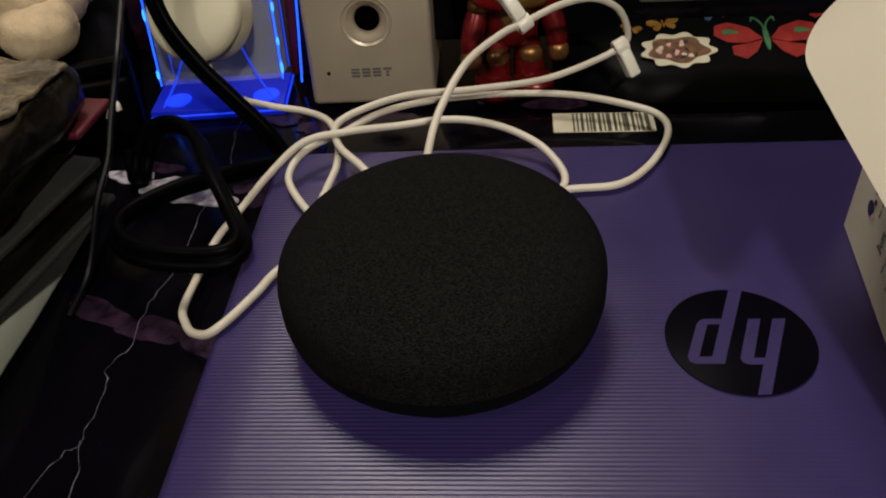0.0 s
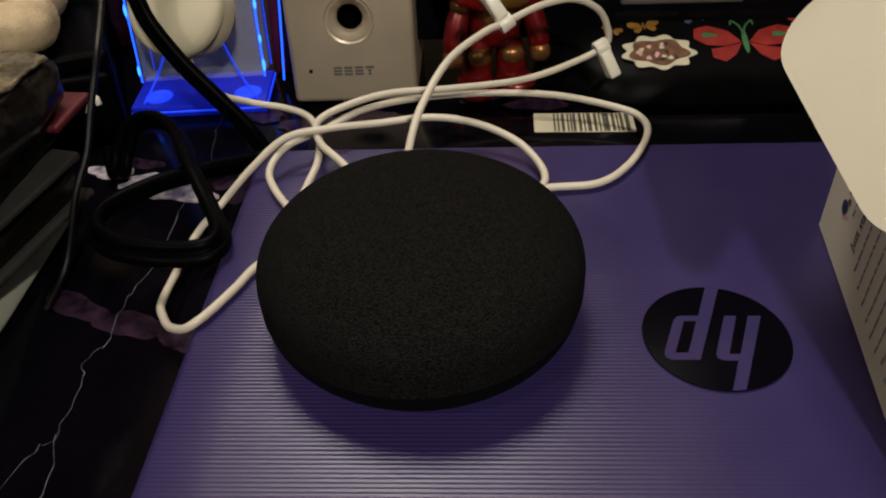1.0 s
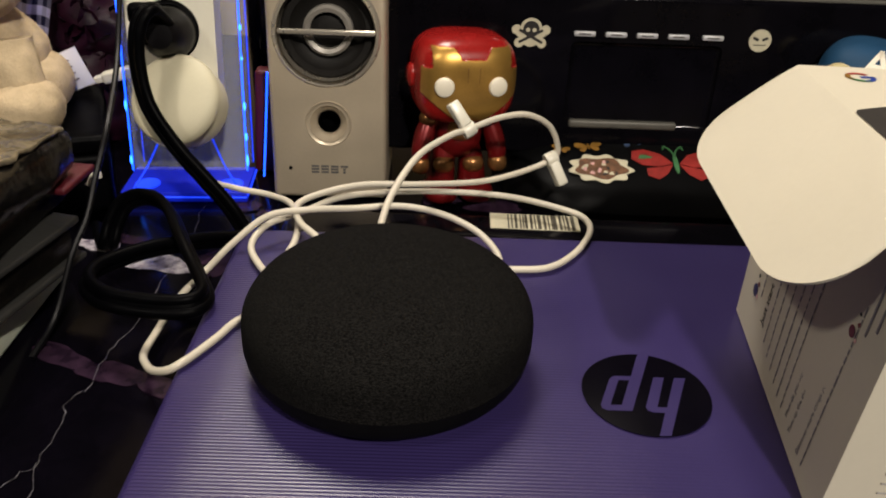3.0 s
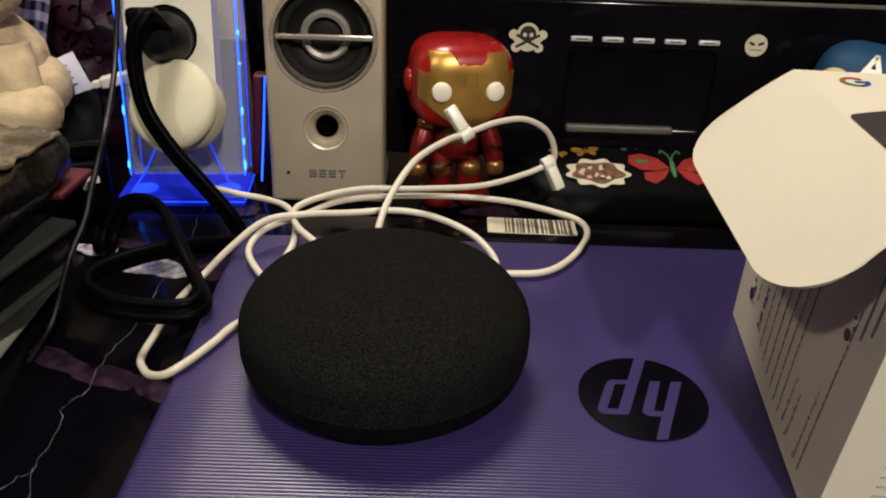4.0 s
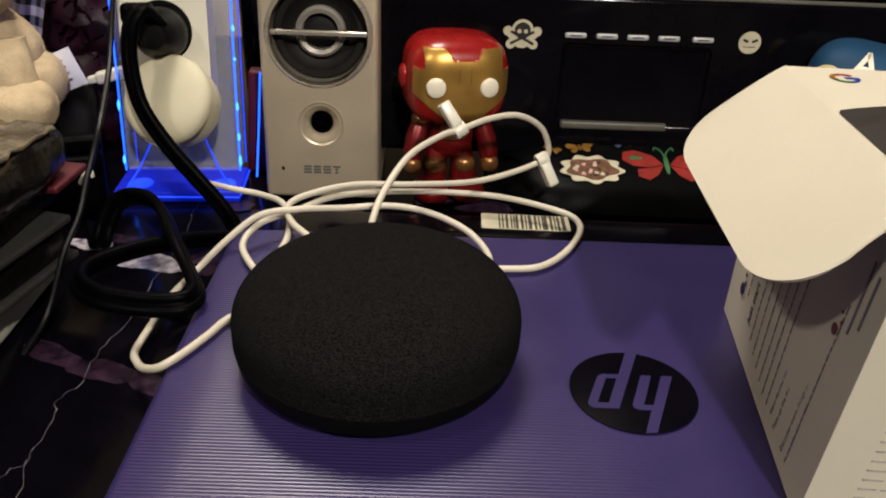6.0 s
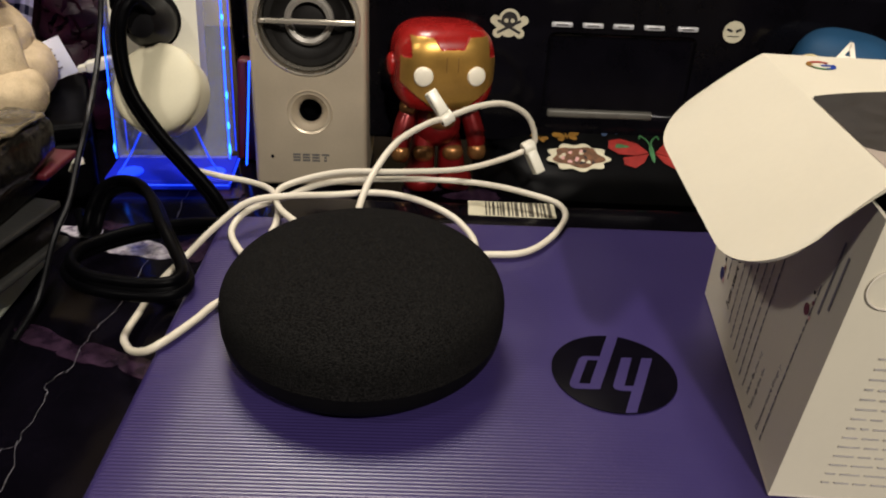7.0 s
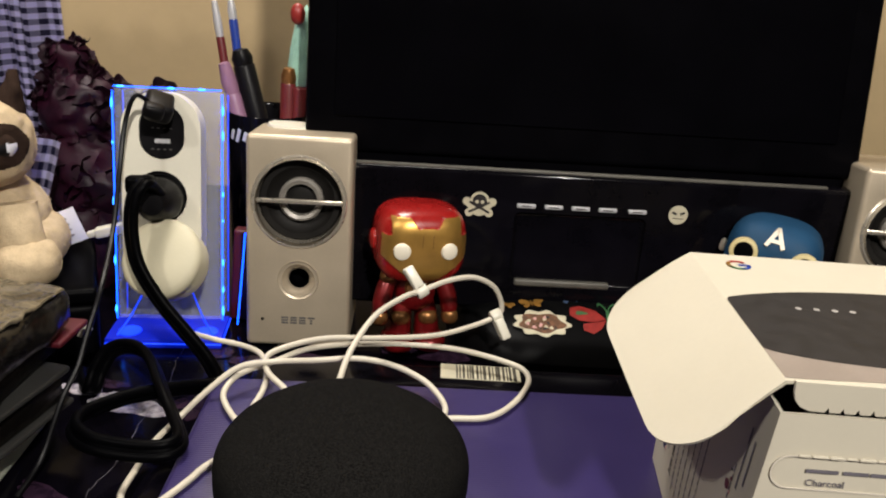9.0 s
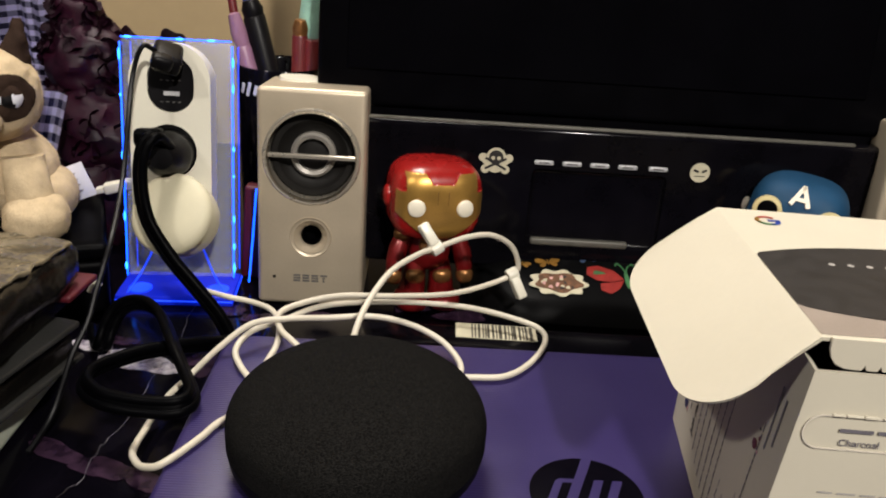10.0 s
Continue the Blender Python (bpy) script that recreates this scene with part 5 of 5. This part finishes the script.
solo("plush_cat", plush_cat(), [M_FUR, M_FURDARK, M_TAG, M_BLACK], "cream plush cat with brown eye patches by the pile", "plush toy", pose(-0.2135, 0.1720, -0.002, 0, 0, 22))
crate = thing("storage_box", "low black lidded box under the plush cat", "box", (-0.1790, 0.2220, 0.0008), (0, 0, 22))
part("body", worn_slab(0.078, 0.082, 0.0330, 0, 0.004, 0.0008, 9, 12), M_RUBBER, crate, "black box body", pose(-0.001, -0.001, 0))
part("lid", worn_slab(0.080, 0.084, 0.0090, 0.0335, 0.0025, 0.0008, 10, 12), M_RUBBER, crate, "black overhanging lid")
tag = thing("plush_tag", "white satin tag sewn to the plush cat", "tag", (-0.1865, 0.2000, 0.0570), (84, -22, 12))
part("cloth", join(sheet((-0.0095, -0.0105, 0), (0.0095, -0.0105, 0.001), (0.0095, 0.0105, 0), (-0.0095, 0.0105, 0.002), 0.0004, 0.0018)), M_TAG, tag)
for k in range(4):
    part("print", box(0.0100, 0.0008, 0.0001, (-0.001, 0.0055 - k * 0.0035, 0.0032)), M_INK, tag)

lead = thing("usb_lead", "white lead with a plug behind the plush cat", "cable")
part("plug", join(box(0.017, 0.0075, 0.0065, (0, 0, 0), 0.0015), box(0.006, 0.0050, 0.0040, (-0.0105, 0, 0), 0.0010)), M_WHITE, lead, "white moulded plug", pose(-0.1690, 0.2215, 0.0492, 0, -14, 6))
part("strand", sweep([(-0.1800, 0.2205, 0.0465), (-0.1900, 0.2190, 0.0400), (-0.2000, 0.2200, 0.0260), (-0.212, 0.225, 0.0060), (-0.225, 0.225, 0.0020)], 0.0014, seg=8), M_WHITECABLE, lead)
part("strand", sweep([(-0.1610, 0.2225, 0.0510), (-0.150, 0.2260, 0.0520), (-0.140, 0.2300, 0.0480)], 0.0018, seg=8), M_WHITECABLE, lead)


# ---- dark curly boa and gingham cloth ----
def frill(seed):
    """A small cupped ruffle with a wavy rim."""
    rng = random.Random(seed)
    bm = bmesh.new()
    n, rows = 18, 5
    ph, waves = rng.uniform(0, 6), rng.choice((3, 4, 5))
    rings = []
    for i in range(rows + 1):
        u = i / rows
        ring = []
        for k in range(n):
            a = 2 * math.pi * k / n
            w = math.sin(waves * a + ph) * 0.24 * u * u + 0.16 * math.sin(2 * a + seed) * u
            r = (0.06 + 0.94 * u) * (1 + 0.14 * math.sin(3 * a + seed * 2))
            ring.append(bm.verts.new((r * math.cos(a), r * math.sin(a), 0.45 * u * u + w)))
        rings.append(ring)
    for p, q in zip(rings, rings[1:]):
        for k in range(n):
            j = (k + 1) % n
            bm.faces.new((p[k], p[j], q[j], q[k]))
    bm.faces.new(rings[0][::-1])
    bmesh.ops.solidify(bm, geom=bm.faces[:], thickness=0.16)
    return finish(bm, "frill", M_MAROON, True, 3.2)


boa_thing = thing("curly_boa", "heap of dark maroon curly boa behind the plush cat", "boa")
LOBES = [((-0.196, 0.264, 0.030), 0.038), ((-0.192, 0.266, 0.075), 0.035), ((-0.196, 0.268, 0.116), 0.027), ((-0.168, 0.270, 0.103), 0.023), ((-0.203, 0.270, 0.142), 0.016),
         ((-0.158, 0.264, 0.060), 0.025), ((-0.150, 0.272, 0.120), 0.013), ((-0.212, 0.266, 0.066), 0.022), ((-0.160, 0.262, 0.022), 0.027)]
FRILLS = [frill(k) for k in range(6)]
rng = random.Random(21)
for c, r in LOBES:
    core = super_ball(r, r, r, 2.1, c, 48, 36)
    for v in core.verts:
        v.co += Vector(noise.noise_vector(v.co * 90)) * 0.005
    part("core", core, M_MAROON, boa_thing)
    for k in range(int(r * 1250)):
        d = Vector((rng.gauss(0, 1), rng.gauss(-0.7, 0.7), rng.gauss(0.15, 1))).normalized()
        s = rng.uniform(0.0042, 0.0078)
        q = Vector(c) + d * r * rng.uniform(0.90, 1.02)
        m = d.to_track_quat("Z", "Y").to_matrix().to_4x4() @ pose(0, 0, 0, rng.uniform(-35, 35), rng.uniform(-35, 35), rng.uniform(0, 360))
        ob = new("frill", FRILLS[rng.randrange(6)])
        ob.parent = boa_thing
        m.translation = q
        ob.matrix_local = m @ Matrix.Scale(s, 4)


def cloth():
    """A hanging gingham cloth with soft folds."""
    bm = bmesh.new()
    uv = bm.loops.layers.uv.new("uv")
    n, k = 60, 50
    g = [[bm.verts.new((-0.40 + 0.19 * i / n - 0.012 * (j / k), 0.290 + 0.008 * math.sin(i * 0.55) + 0.004 * math.sin(i * 1.3 + j * 0.1), 0.0 + 0.30 * j / k)) for j in range(k + 1)] for i in range(n + 1)]
    for i in range(n):
        for j in range(k):
            f = bm.faces.new((g[i][j], g[i + 1][j], g[i + 1][j + 1], g[i][j + 1]))
            for lp, (a, b) in zip(f.loops, ((i, j), (i + 1, j), (i + 1, j + 1), (i, j + 1))):
                lp[uv].uv = (a / n * 0.20, b / k * 0.30)
    bmesh.ops.solidify(bm, geom=bm.faces[:], thickness=0.001)
    return bm


solo("gingham_cloth", cloth(), M_CHECK, "black and white gingham cloth hanging at the desk's back", "cloth")

def kerchief():
    """A small gingham scrap with a soft fold."""
    bm = bmesh.new()
    uv = bm.loops.layers.uv.new("uv")
    n = 14
    g = [[bm.verts.new((-0.017 + 0.034 * i / n, 0.0025 * math.sin(i * 0.7), -0.020 + 0.040 * j / n)) for j in range(n + 1)] for i in range(n + 1)]
    for i in range(n):
        for j in range(n):
            f = bm.faces.new((g[i][j], g[i + 1][j], g[i + 1][j + 1], g[i][j + 1]))
            for lp, (a, b) in zip(f.loops, ((i, j), (i + 1, j), (i + 1, j + 1), (i, j + 1))):
                lp[uv].uv = (a / n * 0.034, b / n * 0.040)
    bmesh.ops.solidify(bm, geom=bm.faces[:], thickness=0.0008)
    return bm


solo("kerchief", kerchief(), M_KERCHIEF, "small blue and white gingham kerchief behind the plush cat", "cloth", pose(-0.2085, 0.2080, 0.0800, 0, 16, 10) @ Matrix.Diagonal((0.68, 0.8, 1.55, 1)))

# ---- pen cup ----
cup = thing("pen_cup", "black pen cup with pale lettering full of pens and brushes", "pen cup", (-0.0720, 0.2520, 0.0))
part("cup", lathe([(0, 0.0), (0.0250, 0.0), (0.0262, 0.002), (0.0280, 0.124), (0.0272, 0.1255), (0.0262, 0.124), (0.0245, 0.004), (0, 0.004)], 56), M_GLOSS, cup, "black glossy cup")
for k in range(7):
    a = radians(-136 + k * 11)
    part("mark", box(0.0022, 0.0006, 0.0085 if k % 2 else 0.0060, m=pose(0.0282 * math.cos(a), 0.0282 * math.sin(a), 0.1130, 0, 18, math.degrees(a) + 90)), M_TAG, cup, "pale bar on the cup")


def pen(name, foot, tip, r, material, label, head=None, head_len=0.0, head_r=1.0):
    p = thing(name, label, "pen", (0, 0, 0), group="pens in the cup")
    a, b = Vector(foot), Vector(tip)
    d = b - a
    m = d.to_track_quat("Z", "Y").to_matrix().to_4x4()
    m.translation = a
    h = d.length
    part("barrel", lathe([(0, 0), (r * 0.8, 0), (r, 0.003), (r, h - head_len - 0.001), (r * 0.9, h - head_len), (0, h - head_len)], 20, m), material, p)
    if head:
        part("tip", lathe([(0, h - head_len), (r * 0.9 * head_r, h - head_len), (r * head_r, h - head_len * 0.6), (r * 0.7 * head_r, h - 0.001), (0, h)], 20, m), head, p)
    return p


pen("paint_brush", (-0.078, 0.243, 0.006), (-0.1060, 0.2520, 0.1910), 0.0026, M_DARKRED, "dark red brush with a pale ferrule", M_LEDGREY, 0.022)
pen("paint_brush", (-0.075, 0.246, 0.006), (-0.0962, 0.2530, 0.1920), 0.0027, M_BLUEPEN, "blue brush with a silver ferrule", M_LEDGREY, 0.012)
pen("marker", (-0.060, 0.240, 0.006), (-0.0985, 0.2400, 0.1560), 0.0050, M_PINKPEN, "pink cosmetic pen leaning in the cup", M_PINKPEN, 0.02)
pen("marker", (-0.052, 0.246, 0.006), (-0.0895, 0.2440, 0.1640), 0.0066, M_BLACK, "thick black marker leaning in the cup", M_BLACK, 0.01)
pen("lip_gloss", (-0.064, 0.252, 0.006), (-0.0600, 0.2480, 0.1540), 0.0050, M_DARKRED, "dark red tube with a dull gold cap", M_BRONZE, 0.010)
pen("lip_gloss", (-0.056, 0.256, 0.006), (-0.0520, 0.2460, 0.1420), 0.0056, M_DARKRED, "short dark red tube in the cup")
solo("mint_pouch", super_ball(0.0085, 0.0085, 0.0560, 2.4, (0, 0, 0.056), 28, 24), M_TEAL, "mint green woven pouch standing in the pen cup", "pouch", pose(-0.0600, 0.2560, 0.0800, 0, 5, 0))
solo("red_bead", super_ball(0.0045, 0.0045, 0.0065, 2, (0, 0, 0), 20, 14), M_REDSTICK, "small red bead on the mint pouch", "bead", pose(-0.0545, 0.2480, 0.1860))
solo("white_lid", lathe([(0, 0), (0.0152, 0), (0.0156, 0.003), (0.0145, 0.0075), (0, 0.0085)], 40), M_WHITE, "white round jar lid behind the loudspeaker", "jar lid", pose(-0.0530, 0.2160, 0.1172, -4, 3, 0))
solo("jar", lathe([(0, 0), (0.0135, 0), (0.0145, 0.003), (0.0145, 0.111), (0.0135, 0.1172), (0, 0.1172)], 40), M_GLOSS, "tall dark jar behind the loudspeaker", "jar", pose(-0.0530, 0.2160, 0.0))
solo("red_packet", box(0.016, 0.010, 0.060, (0, 0, 0.030), 0.002), M_CRIMSON, "dark red packet behind the socket tower", "packet", pose(-0.0830, 0.2080, 0.0, 0, 4, 0))
